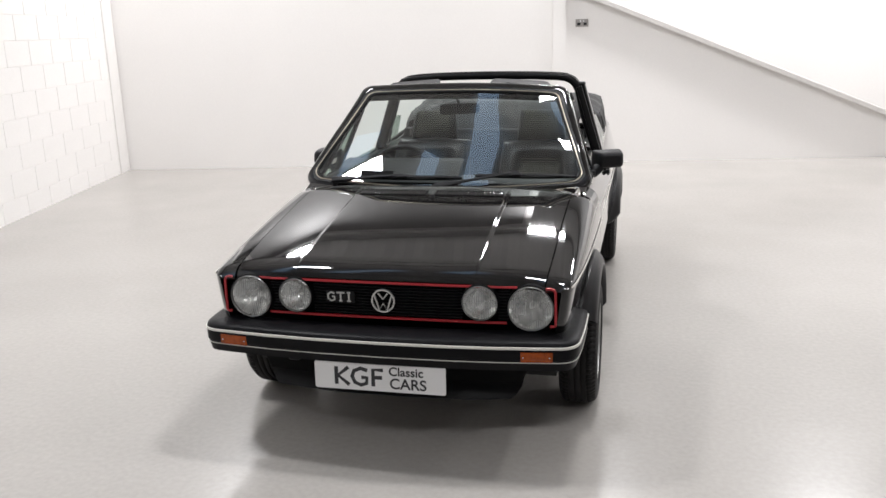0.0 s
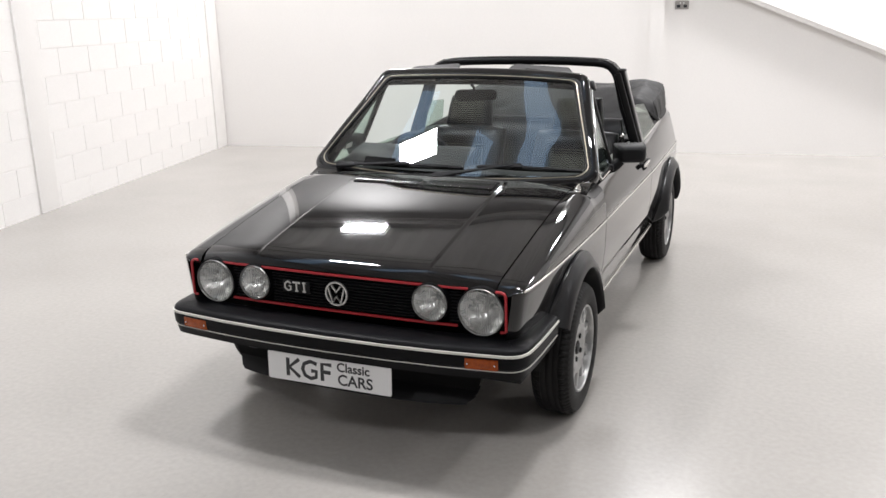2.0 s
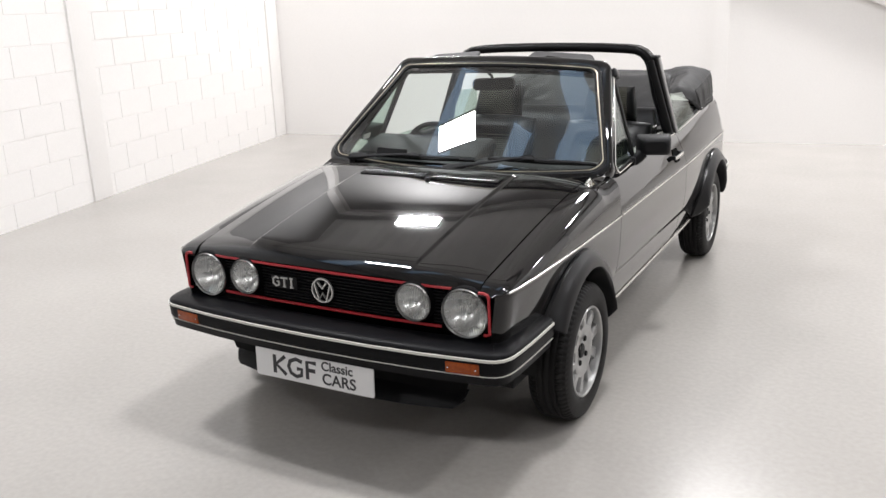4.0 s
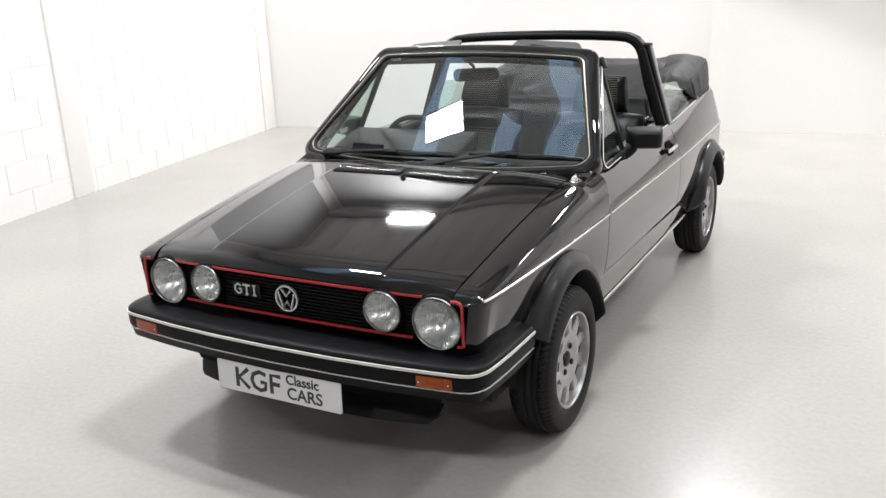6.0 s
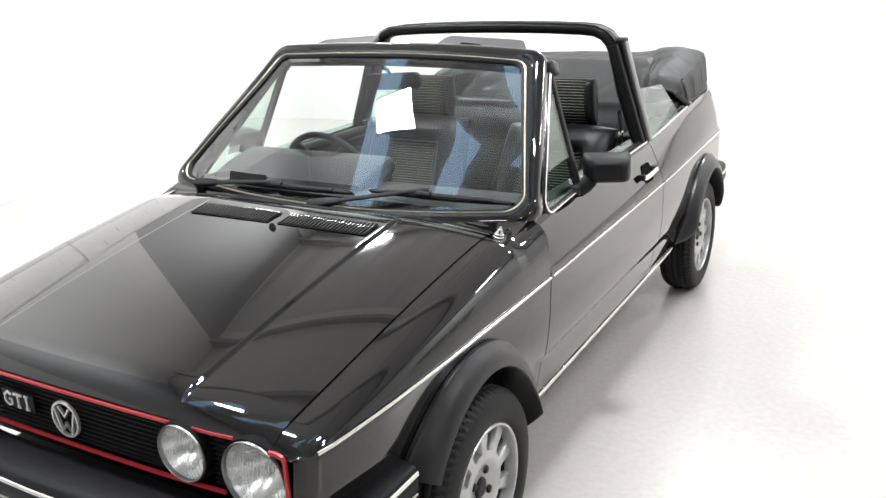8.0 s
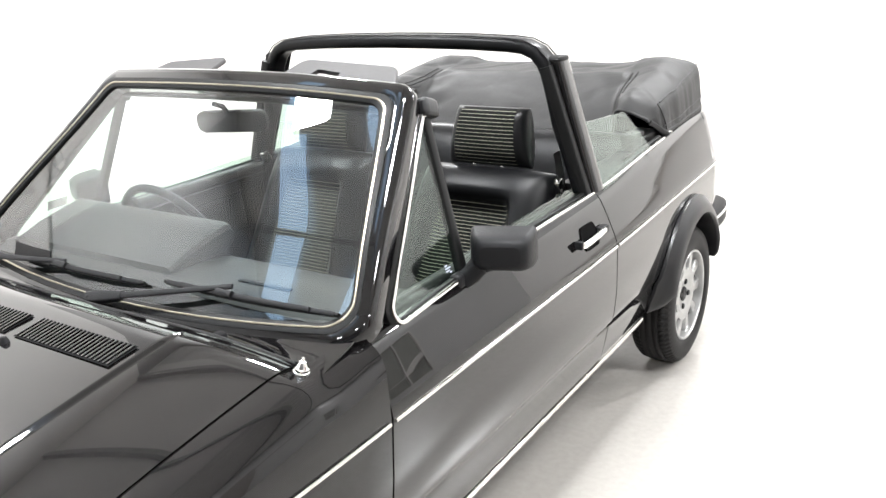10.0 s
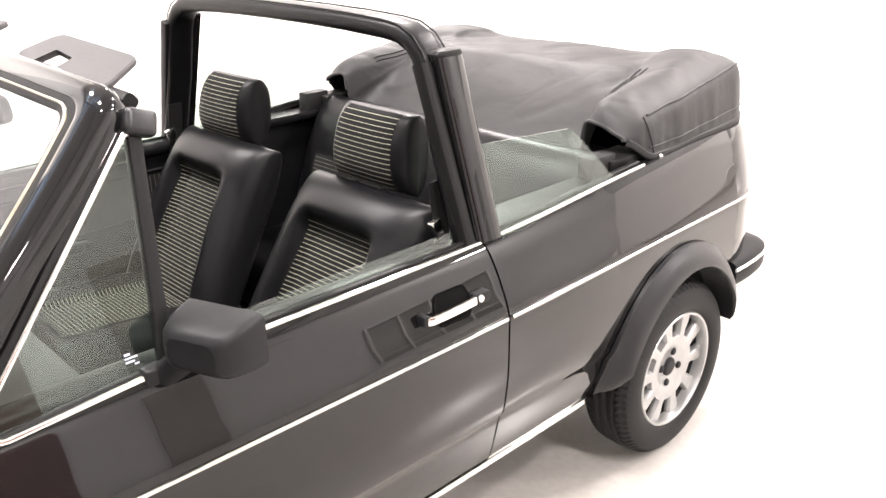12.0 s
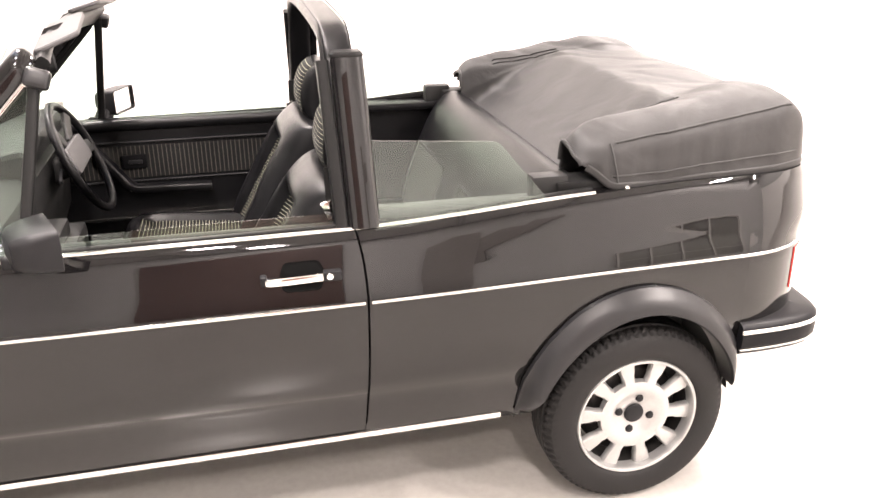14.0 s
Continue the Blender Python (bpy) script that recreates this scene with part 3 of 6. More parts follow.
# double switched socket on the rear wall
socket = thing("wall_socket", "brushed steel double wall socket on white plaster", "socket")
socket.matrix_world = Matrix.Translation(on_back(5.655, 1.644, -0.002)) @ Matrix.Rotation(TURN_BACK, 4, "Z") @ Matrix.Rotation(radians(90), 4, "X")
part("plate", Geo().prism(rounded(0.148, 0.088, 0.006, 3), 0.010, bevel=0.002), SOCKET, socket)
for sx in (-1, 1):
    part("switch", Geo().rbox((0.014, 0.022, 0.008), Matrix.Translation((sx * 0.018, 0.022, 0.012)), 0.002), WHITE_PLATE, socket)
    part("outlet", Geo().rbox((0.036, 0.030, 0.002), Matrix.Translation((sx * 0.036, -0.012, 0.0105)), 0.0006), INK, socket)

# on the side wall opposite the blockwork, known from the mirror-like doors of the car: a boarded door and barred windows
for d, broad, z0, z1, nx in ((1.7, 1.7, 0.75, 1.95, 4), (3.85, 1.17, 2.68, 2.90, 0)):
    win = thing("window_1", "dark barred window in the white side wall", "window", kind="structure")
    win.matrix_world = Matrix.Translation(room_point(ROOM_LONG - 0.12, d, (z0 + z1) / 2)) @ Matrix.Rotation(TURN_BACK, 4, "Z") @ Matrix.Rotation(radians(-90), 4, "Z") @ Matrix.Rotation(radians(90), 4, "X")
    part("pane", Geo().rbox((broad, z1 - z0, 0.02), None, 0.003), DARK_PANE if nx else DARK_DOOR, win)
    for i in range(nx + 1 if nx else 0):
        part("window_bar", Geo().rbox((0.032, z1 - z0 + 0.032, 0.05), Matrix.Translation((broad * (i / nx - 0.5), 0, 0.02)), 0.005), TRIM_PAINT, win)
    for q in (-1, 0, 1) if nx else ():
        part("window_bar", Geo().rbox((broad, 0.032, 0.04), Matrix.Translation((0, q * (z1 - z0) / 2, 0.02)), 0.005), TRIM_PAINT, win)
door = thing("door_1", "dark brown boarded double door, shut", "door", kind="structure")
door.matrix_world = Matrix.Translation(room_point(ROOM_LONG - 0.13, 6.93, 2.0)) @ Matrix.Rotation(TURN_BACK, 4, "Z")
for i in range(9):
    part("board", Geo().rbox((0.05, 0.2496, 4.0), Matrix.Translation((0, (i - 4) * 0.25, 0)), 0.0004, 1), BROWN_DOOR, door)

door = thing("door_2", "plain dark grey-brown door in the white side wall", "door", kind="structure")
door.matrix_world = Matrix.Translation(room_point(ROOM_LONG - 0.13, 4.66, 1.55)) @ Matrix.Rotation(TURN_BACK, 4, "Z")
part("door_leaf", Geo().rbox((0.05, 0.60, 3.1), None, 0.006), DARK_DOOR, door)

# ---- the car: black two-door convertible, nose towards -y ----
car = thing("car", "glossy black two-door convertible car with folded roof and red-trimmed grille", "car")

SEC = pch((0.15, 0.60), (0.22, 0.655), (0.30, 0.700), (0.345, 0.713), (0.40, 0.724), (0.452, 0.7345), (0.462, 0.7425), (0.50, 0.750), (0.60, 0.757), (0.722, 0.757), (0.738, 0.7535), (0.80, 0.7315), (0.85, 0.713), (0.876, 0.7025), (0.888, 0.693))
PLAN_FRONT = pch((-0.63, -0.080), (-0.615, -0.060), (-0.59, -0.044), (-0.5, -0.032), (-0.3, -0.018), (0.0, -0.007), (0.5, 0.0), (1.65, 0.0), (1.9, 0.0))
BELT = pch((0.40, 0.870), (0.59, 0.877), (1.635, 0.889), (2.25, 0.930), (2.6, 0.946), (2.92, 0.940))
STRIP = pch((-0.60, 0.703), (0.48, 0.714), (1.652, 0.723), (2.40, 0.738), (2.92, 0.742))
DOOR_F = pch((0.30, 0.462), (0.45, 0.458), (0.717, 0.478), (0.90, 0.505))
DOOR_R = pch((0.30, 1.620), (0.322, 1.632), (0.345, 1.638), (0.446, 1.645), (0.722, 1.652), (0.80, 1.650), (0.905, 1.634))
SEAM_X = pch((-0.63, 0.617), (-0.59, 0.622), (0.30, 0.635), (0.40, 0.652), (0.51, 0.690))
FRONT_ARCH, REAR_ARCH = (-0.01, 0.30), (2.384, 0.30)


def PLAN(y):
    """How far the side draws in, along the car's length; a rounded corner at the tail."""
    if y < 1.7:
        return PLAN_FRONT(y)
    q = min(max((y - 2.70) / 0.252, 0.0), 1.0)
    return -0.024 * ((y - 1.7) / 1.25) ** 2 - 0.17 * (1 - math.sqrt(1 - q * q))


def tail_bulge(y, z):
    """The tail stands out further above the waist strip."""
    return 0.026 * smooth(2.6, 2.95, y) * smooth(0.74, 0.83, z)


def side_x(y, z):
    b = BELT(y)
    if z > 0.722:
        z = 0.722 + (z - 0.722) * (0.888 - 0.722) / (b - 0.722)
    return SEC(z) + PLAN(y) - 0.032 * (1 - smooth(-0.2, 0.45, y)) * max((0.70 - z) / 0.26, 0.0)


def SILL(y):
    """Height of the bright strip that runs along the sill."""
    return 0.299 + 0.0185 * (y - 0.9) / 1.1


def arch_cut(y, centre, ry, rz, low):
    q = (y - centre[0]) / ry
    return centre[1] + rz * math.sqrt(1 - q * q) if abs(q) < 1 else low


def BONNET(y):
    """Height of the bonnet's crown along its length: one long shallow curve, rolled down at both ends."""
    q = y + 0.58
    lip = max((-0.57 - y) / 0.062, 0.0)
    return 0.752 + 0.2150 * q - 0.0500 * q * q - 0.034 * lip**2.4 - 0.012 * smooth(0.27, 0.35, y) ** 2


def bonnet_z(x, y):
    crease = 0.0065 * (1 - smooth(0.352, 0.363, abs(x))) * smooth(-0.60, -0.54, y) * (1 - smooth(0.26, 0.33, y))
    return BONNET(y) + crease - 0.020 * (max(abs(x) - 0.34, 0.0) / 0.28) ** 1.8 - 0.004 * (abs(x) / 0.62) ** 2


def arch_columns(centre, ry):
    return [centre[0] + ry * math.cos(math.pi * (1 - i / 28)) for i in range(29)]


for side in (1, -1):
    # front wing
    g = Geo()
    ys = sorted(set([round(y, 4) for y in [-0.628, -0.622, -0.612, -0.60, -0.58, -0.55, -0.5, -0.45, -0.4, -0.36, *arch_columns(FRONT_ARCH, 0.315), 0.33, 0.37, 0.41, 0.45, 0.475]]))
    rows = []
    for y in ys:
        low = arch_cut(y, FRONT_ARCH, 0.315, 0.355, 0.44 if y < 0 else SILL(y) + 0.007)
        top0 = 0.70
        pts = []
        for k in range(13):
            z = lerp(low, top0, k / 12) if low < top0 else top0
            pts.append((side_x(y, z), z))
        xs = side_x(y, top0)
        zt, xt = bonnet_z(SEAM_X(y), y) - 0.001, SEAM_X(y)
        h = zt - top0
        p0, p1, p2, p3 = Vector((xs, top0)), Vector((xs - 0.008, top0 + 0.72 * h)), Vector((xt + 0.80 * (xs - xt), zt - 0.06 * h)), Vector((xt, zt))
        for k in range(1, 13):
            s = k / 12
            q = p0 * (1 - s) ** 3 + p1 * 3 * s * (1 - s) ** 2 + p2 * 3 * s * s * (1 - s) + p3 * s**3
            pts.append((q.x, q.y))
        off = DOOR_F(0.717) - 0.004
        row = []
        for x, z in pts:
            yy = y
            if y > 0.40:       # lay the rear edge along the door's cut line
                yy = y + (DOOR_F(z) - 0.003 - 0.475) * (y - 0.40) / 0.075
            row.append((side * x, yy, z))
        rows.append(row)
    g.grid(rows)
    part("front_wing", g, PAINT, car, thick=0.004, sharp=30)

    # door skin
    door = Geo()
    rows = []
    zs = [0.352, 0.356, 0.365, 0.38, 0.40, 0.43, 0.448, 0.456, 0.464, 0.475, 0.50, *steps(0.54, 0.86, 16)]
    for v in [*zs, 0.874, 0.882, 0.888]:
        row = []
        for i in range(41):
            u = i / 40
            z = v
            y = lerp(DOOR_F(z) + 0.003, DOOR_R(z) - 0.003, u)
            if v > 0.722:
                z = 0.722 + (v - 0.722) * (BELT(y) - 0.722) / 0.166
            elif v < 0.43:
                z = v - (0.43 - v) / 0.078 * (0.352 - SILL(y) - 0.016)
            row.append((side * side_x(y, z), y, z))
        rows.append(row)
    rows.append([(x - side * 0.05, y, z + 0.001) for x, y, z in rows[-1]])
    door.grid(rows)
    door_ob = part("door", door, PAINT, car, thick=0.004, sharp=30)

    # rear quarter
    g = Geo()
    rows = []
    ys = sorted(set([round(y, 4) for y in [*steps(1.645, 2.03, 9), *arch_columns(REAR_ARCH, 0.315), 2.70, 2.73, 2.76, 2.79, 2.82, 2.85, 2.88, 2.90, 2.915, 2.928, 2.938, 2.945, 2.95]]))
    for y in ys:
        low = arch_cut(y, REAR_ARCH, 0.315, 0.345, SILL(y) + 0.007 if y < 2.3 else 0.44)
        row = []
        for k in range(27):
            s = k / 26
            z = lerp(low, BELT(y), s)
            yy = y
            if y < 1.95:
                yy = y + (DOOR_R(z) + 0.003 - 1.645) * (1.95 - y) / 0.305
            row.append((side * side_x(y, z), yy + tail_bulge(y, z), z))
        row.append((side * (side_x(y, BELT(y)) - 0.05), row[-1][1], BELT(y) + 0.001))
        rows.append(row)
    g.grid(rows)
    part("rear_quarter", g, PAINT, car, thick=0.004, sharp=30)

    # sill below the door, with its bright strip
    g = Geo()
    g.grid([[(side * (side_x(y, SILL(y)) - o), y, SILL(y) + z) for z, o in ((0.016, 0.004), (0.004, 0.002), (-0.006, 0.006), (-0.011, 0.02), (-0.016, 0.06), (-0.018, 0.12))] + [(side * 0.45, y, 0.285)] for y in steps(0.33, 2.04, 30)])
    part("sill", g, UNDER, car, thick=0.003)
    g = Geo()
    g.sweep([(side * (side_x(y, SILL(y)) + 0.003), y, SILL(y)) for y in steps(0.36, 2.012, 30)], rounded(0.008, 0.017, 0.003, 2))
    part("sill_strip", g, BRIGHT, car, "bright metal strip along the sill")

    # wheel-arch flares
    for nm, centre, k in (("front", FRONT_ARCH, 1), ("rear", REAR_ARCH, 1)):
        g = Geo()
        rows = []
        a0, a1 = (9, 176) if nm == "rear" else (-4, 152)
        lip_c = (centre[0] + 0.012, 0.30)
        for i in range(49):
            a = radians(lerp(a0, a1, i / 48))
            ca, sa = math.cos(a), math.sin(a)
            oy, oz = centre[0] + 0.347 * ca, 0.30 + 0.388 * sa
            tight = max(1 - sa, 0.0) ** 1.5 * (1.0 if nm == "front" or ca < 0 else 0.3)
            ly, lz = lip_c[0] + (0.279 + 0.045 * tight) * ca, lip_c[1] + 0.316 * sa
            slim = (0.30 * smooth(150, 176, math.degrees(a)) + 0.55 * (1 - smooth(9, 26, math.degrees(a)))) if nm == "rear" else 0.0
            oy, oz = lerp(oy, ly, slim), lerp(oz, lz, slim)
            if sa < 0:
                oz = lz = 0.30 + 0.55 * sa
            bx = side_x(oy, max(oz, 0.36)) + 0.002
            row = []
            for u, push, w in ((0.0, 0.0, 0), (0.02, 0.012, 0), (0.12, 0.016, 0.0), (0.30, 0.0, 0.45), (0.55, 0.0, 0.82), (0.8, 0.0, 0.97), (0.95, 0.0, 1.0), (1.0, -0.004, 1.0), (1.01, -0.014, 1.0), (0.98, -0.06, 1.0), (0.97, -0.10, 1.0)):
                x = lerp(bx, 0.799 + 0.5 * PLAN(oy), w) + push + (0.014 * (1 - w) if 0.12 < u < 0.6 else 0)
                row.append((side * x, lerp(oy, ly, u), lerp(oz, lz, u)))
            ease = min((i if nm == "front" else 48 - i) / 4, 1.0) ** 0.6
            if nm == "rear":
                ease *= 0.72 + 0.28 * min(i / 5, 1.0) ** 0.5
            rows.append([(lerp(side * (bx - 0.004), x, ease), yy, zz) for x, yy, zz in row])
        g.grid(rows)
        part("arch_flare", g, FLARE, car, "matt black plastic wheel-arch flare", thick=0.004)
        # inner wheel housing
        g = Geo()
        g.grid([[(side * x, centre[0] + 0.33 * math.cos(radians(a)), 0.27 + 0.36 * math.sin(radians(a))) for x in (0.70, 0.60, 0.46)] + [(side * 0.46, centre[0] + 0.1 * math.cos(radians(a)), 0.3 + 0.1 * math.sin(radians(a)))] for a in steps(4, 176, 24)])
        part("wheel_housing", g, UNDER, car)

    # bright waist strip on wing, door and quarter
    for y0, y1 in ((-0.595, 0.468), (0.486, 1.644), (1.660, 2.895)):
        g = Geo()
        path = [(side * (side_x(y, STRIP(y)) + 0.0025), y, STRIP(y)) for y in steps(y0, y1, 24)]
        g.sweep(path, rounded(0.006, 0.0085, 0.0025, 2))
        part("waist_strip", g, BRIGHT, car, "thin bright waist strip")

    # bright belt moulding on door and quarter
    for y0, y1 in ((0.90, 1.632), (1.638, 2.262)):
        g = Geo()
        g.sweep([(side * (side_x(y, BELT(y)) - 0.004), y, BELT(y) + 0.004) for y in steps(y0, y1, 18)], rounded(0.010, 0.009, 0.003, 2))
        part("belt_moulding", g, BRIGHT, car, "bright moulding at the window line")
    g = Geo()
    g.sweep([(side * (side_x(y, BELT(y)) - 0.022), y, BELT(y) + 0.004) for y in steps(0.9, 2.26, 24)], rounded(0.016, 0.016, 0.004, 2))
    part("window_seal", g, GASKET, car)

# bonnet with raised middle
g = Geo()
ys = [-0.630, -0.627, -0.622, -0.616, -0.608, -0.598, -0.585, -0.57, -0.55, *steps(-0.52, 0.24, 38), 0.25, 0.26, 0.27, 0.28, 0.29, 0.30, 0.31, 0.32, 0.335]
inner = [0, 0.07, 0.14, 0.20, 0.25, 0.29, 0.32, 0.338, 0.348, 0.352, 0.3545, 0.3575, 0.3605, 0.363, 0.368, 0.378, 0.395]
rows = []
for y in ys:
    w = SEAM_X(y) - 0.005
    half = [*inner, *[lerp(0.395, w, k / 9) for k in range(1, 10)]]
    rows.append([(x, y + (0.012 * (x / w) ** 2 if y < -0.55 else 0.0) + (0.02 * (x / w) ** 2 if y > 0.3 else 0), bonnet_z(x, y)) for x in [*[-x for x in reversed(half[1:])], *half]])
g.grid(rows)
part("bonnet", g, PAINT, car, thick=0.004, sharp=40)

# scuttle panel between bonnet and windscreen
g = Geo()
rows = []
for i in range(9):
    v = i / 8
    row = []
    for x in steps(-0.69, 0.69, 34):
        q = abs(x) / 0.69
        y0, y1 = 0.335 + 0.03 * q**3, 0.405 + 0.055 * q * q
        y = lerp(y0 - 0.004, y1, v)
        row.append((x, y, lerp(bonnet_z(min(abs(x), 0.62), 0.335) - 0.006, 0.866 + 0.030 * q * q, v) - 0.014 * math.sin(math.pi * v) * (1 - q**4) - 0.008 * q**6))
    rows.append(row)
g.grid(rows)
part("scuttle", g, PAINT, car, thick=0.004)

# dark strip put in for the shade of the gap behind the bonnet
g = Geo().sweep([(x, 0.341 + 0.02 * (x / 0.62) ** 2, bonnet_z(x, 0.335) - 0.004) for x in steps(-0.625, 0.625, 30)], ring(0.0055, 8))
part("bonnet_gap_line", g, GASKET, car)
part("scuttle_cap", Geo().lathe([(0.0, 0.010), (0.012, 0.009), (0.016, 0.004), (0.017, -0.006)], 18, Matrix.Translation((0.405, 0.372, 0.877))), PLASTIC, car, "small black cap on the scuttle")

# two louvred vents in the bonnet
for sx in (-1, 1):
    vent = part("vent_grille", Geo().add([(sx * 0.018, 0.152, bonnet_z(0, 0.152) + 0.0025), (sx * 0.335, 0.152, bonnet_z(0.33, 0.152) + 0.0035), (sx * 0.335, 0.228, bonnet_z(0.33, 0.228) + 0.0035), (sx * 0.018, 0.228, bonnet_z(0, 0.228) + 0.0025)], [(0, 1, 2, 3)]), GRILLE_BLACK, car, "black louvred air vent")
    slat = Geo().rbox((0.0062, 0.070, 0.0055), None, 0.0016, 2).mesh("slat")
    slat.materials.append(PAINT)
    for i in range(24):
        x = sx * (0.026 + i * 0.0131)
        ob = new("slat", slat)
        ob.parent = vent
        ob.matrix_world = pose(x * wide(0.19), 0.19, bonnet_z(x, 0.19) + 0.0042, 10, 0, 0)

# washer jet and aerial foot
g = Geo().lathe([(0.0, 0.012), (0.006, 0.011), (0.009, 0.006), (0.011, 0.0), (0.012, -0.004)], 16, Matrix.Translation((0.02, 0.13, bonnet_z(0.02, 0.13) + 0.002)))
part("washer_jet", g, PLASTIC, car)
foot = Matrix.Translation((0.654, 0.346, bonnet_z(0.62, 0.346) - 0.006)) @ Matrix.Rotation(radians(14), 4, "Y")
g = Geo().lathe([(0.0, 0.032), (0.003, 0.032), (0.004, 0.026), (0.007, 0.024), (0.008, 0.020), (0.010, 0.017), (0.011, 0.012), (0.014, 0.009), (0.014, 0.004), (0.017, 0.002), (0.017, -0.006)], 20, foot)
part("aerial_foot", g, CHROME, car, "small bright stepped aerial foot")

# nose: dark backing, grille slats, red frame
g = Geo()
g.rbox((1.33, 0.03, 0.30), Matrix.Translation((0, -0.50, 0.575)), 0.004)
part("nose_panel", g, GRILLE_BLACK, car)
grille = part("grille", Geo().rbox((1.30, 0.02, 0.17), Matrix.Translation((0, -0.535, 0.630)), 0.006), GRILLE_BLACK, car, "black slatted grille framed by a red line")


def nose_y(x):
    return -0.627 + 0.030 * (abs(x) / 0.68) ** 3


for i in range(11):
    z = 0.570 + i * 0.0122
    for x0, x1 in ((-0.288, 0.304), (-0.472, -0.426), (0.442, 0.484)):
        g = Geo().sweep([(x, nose_y(x) + 0.010, z) for x in steps(x0, x1, 8)], [(-0.006, -0.0026), (0.005, -0.0012), (0.005, 0.0012), (-0.006, 0.0026)])
        part("grille_slat", g, PLASTIC, grille)
outer = [(-0.668, 0.553), (0.668, 0.553), (0.672, 0.708), (-0.672, 0.708)]


def nose_strip(name, pts, half, parent, material, label="", off=0.0):
    g = Geo().sweep([(x, nose_y(x) - 0.004 + off, z) for x, z in pts], [(-half, -0.003), (-half * 0.8, 0.003), (half * 0.8, 0.003), (half, -0.003)], up=(0, -1, 0))
    return part(name, g, material, parent, label)


for sx in (-1, 1):
    nose_strip("red_line", [(sx * 0.622, 0.703), (sx * 0.640, 0.703), (sx * 0.652, 0.698), (sx * 0.657, 0.686), (sx * 0.658, 0.62), (sx * 0.658, 0.560), (sx * 0.648, 0.557), (sx * 0.638, 0.557)], 0.0045, grille, RED, off=-0.026)
nose_strip("red_line", [(x, 0.700) for x in steps(-0.515, 0.515, 16)], 0.0045, grille, RED)
nose_strip("red_line", [(x, 0.559) for x in steps(-0.475, 0.475, 16)], 0.0045, grille, RED)


def round_lamp(x, z, r, name, label):
    """A round lamp: bowl, chromed rim, domed fluted lens and bulb cap."""
    m = Matrix.Translation((x, nose_y(x) - 0.004, z)) @ Matrix.Rotation(radians(90), 4, "X")
    lamp = part(name, Geo().lathe([(r * 1.10, -0.02), (r * 1.10, 0.004), (r * 1.06, 0.010), (r, 0.008), (r * 0.985, -0.004)], 56, m), GRILLE_BLACK, car, label)
    part("rim", Geo().lathe([(r * 1.025, 0.004), (r * 1.02, 0.012), (r * 1.0, 0.015), (r * 0.965, 0.012), (r * 0.96, 0.002)], 56, m), LAMP_RIM, lamp)
    part("reflector", Geo().lathe([(r * 0.96, 0.004), *[(r * q, 0.004 - 0.82 * r * (1 - (q / 0.96) ** 2)) for q in (0.93, 0.88, 0.8, 0.7, 0.6, 0.5, 0.4, 0.3, 0.2, 0.1, 0.0)]], 48, m), REFLECTOR, lamp)
    part("bulb_shield", Geo().lathe([(0.0, 0.0), (r * 0.11, -0.002), (r * 0.13, -0.01), (r * 0.13, -0.03), (r * 0.09, -0.07)], 24, m @ Matrix.Translation((0, 0, -0.016))), GREY_INK, lamp)
    lens = Geo()
    n_r, n_a = 12, 72
    rows = []
    for i in range(n_r + 1):
        q = i / n_r
        row = []
        for j in range(n_a):
            a = 2 * math.pi * j / n_a
            px, py = r * 0.965 * q * math.cos(a), r * 0.965 * q * math.sin(a)
            flute = 0.0006 * math.sin(px * 2 * math.pi / 0.0085) * (1 - q**6) * (0.5 + 0.5 * math.sin(py * 70))
            row.append(m @ Vector((px, py, 0.008 + 0.017 * (1 - q * q) + flute)))
        rows.append(row)
    lens.grid(rows, wrap=True)
    ob = part("lens", lens, LENS_GLASS, lamp, "clear fluted glass lens", sharp=60)
    ob.visible_shadow = False
    return lamp


for sx in (-1, 1):
    round_lamp(sx * 0.559 + 0.006, 0.620, 0.085, "headlamp", "round clear headlamp with dull metal rim")
    round_lamp(sx * 0.367 + 0.008, 0.637, 0.067, "driving_lamp", "smaller round clear inner lamp")

# badges: a pale ring with slanting bars, and a small plate with three pale marks
badge = part("round_badge", Geo().sweep([(0.044 * math.cos(a), nose_y(0) - 0.010, 0.630 + 0.044 * math.sin(a)) for a in steps(0, 2 * math.pi, 40)[:-1]], [(-0.004, -0.003), (-0.003, 0.003), (0.003, 0.003), (0.004, -0.003)], up=(0, -1, 0), closed=True), GREY_INK, car, "round silver badge")
for pts in (((-0.019, 0.661), (0.0, 0.637), (0.019, 0.661)), ((-0.034, 0.652), (-0.016, 0.593), (0.0, 0.620), (0.016, 0.593), (0.034, 0.652))):
    g = Geo().sweep([(x, nose_y(0) - 0.010, z) for x, z in pts], [(-0.0035, -0.003), (-0.0028, 0.003), (0.0028, 0.003), (0.0035, -0.003)], up=(0, -1, 0))
    part("bar", g, GREY_INK, badge)
mark = part("badge_plate", Geo().rbox((0.118, 0.006, 0.048), Matrix.Translation((-0.172, nose_y(0.17) - 0.008, 0.640)), 0.002), PLASTIC, car, "small dark badge with three pale marks")
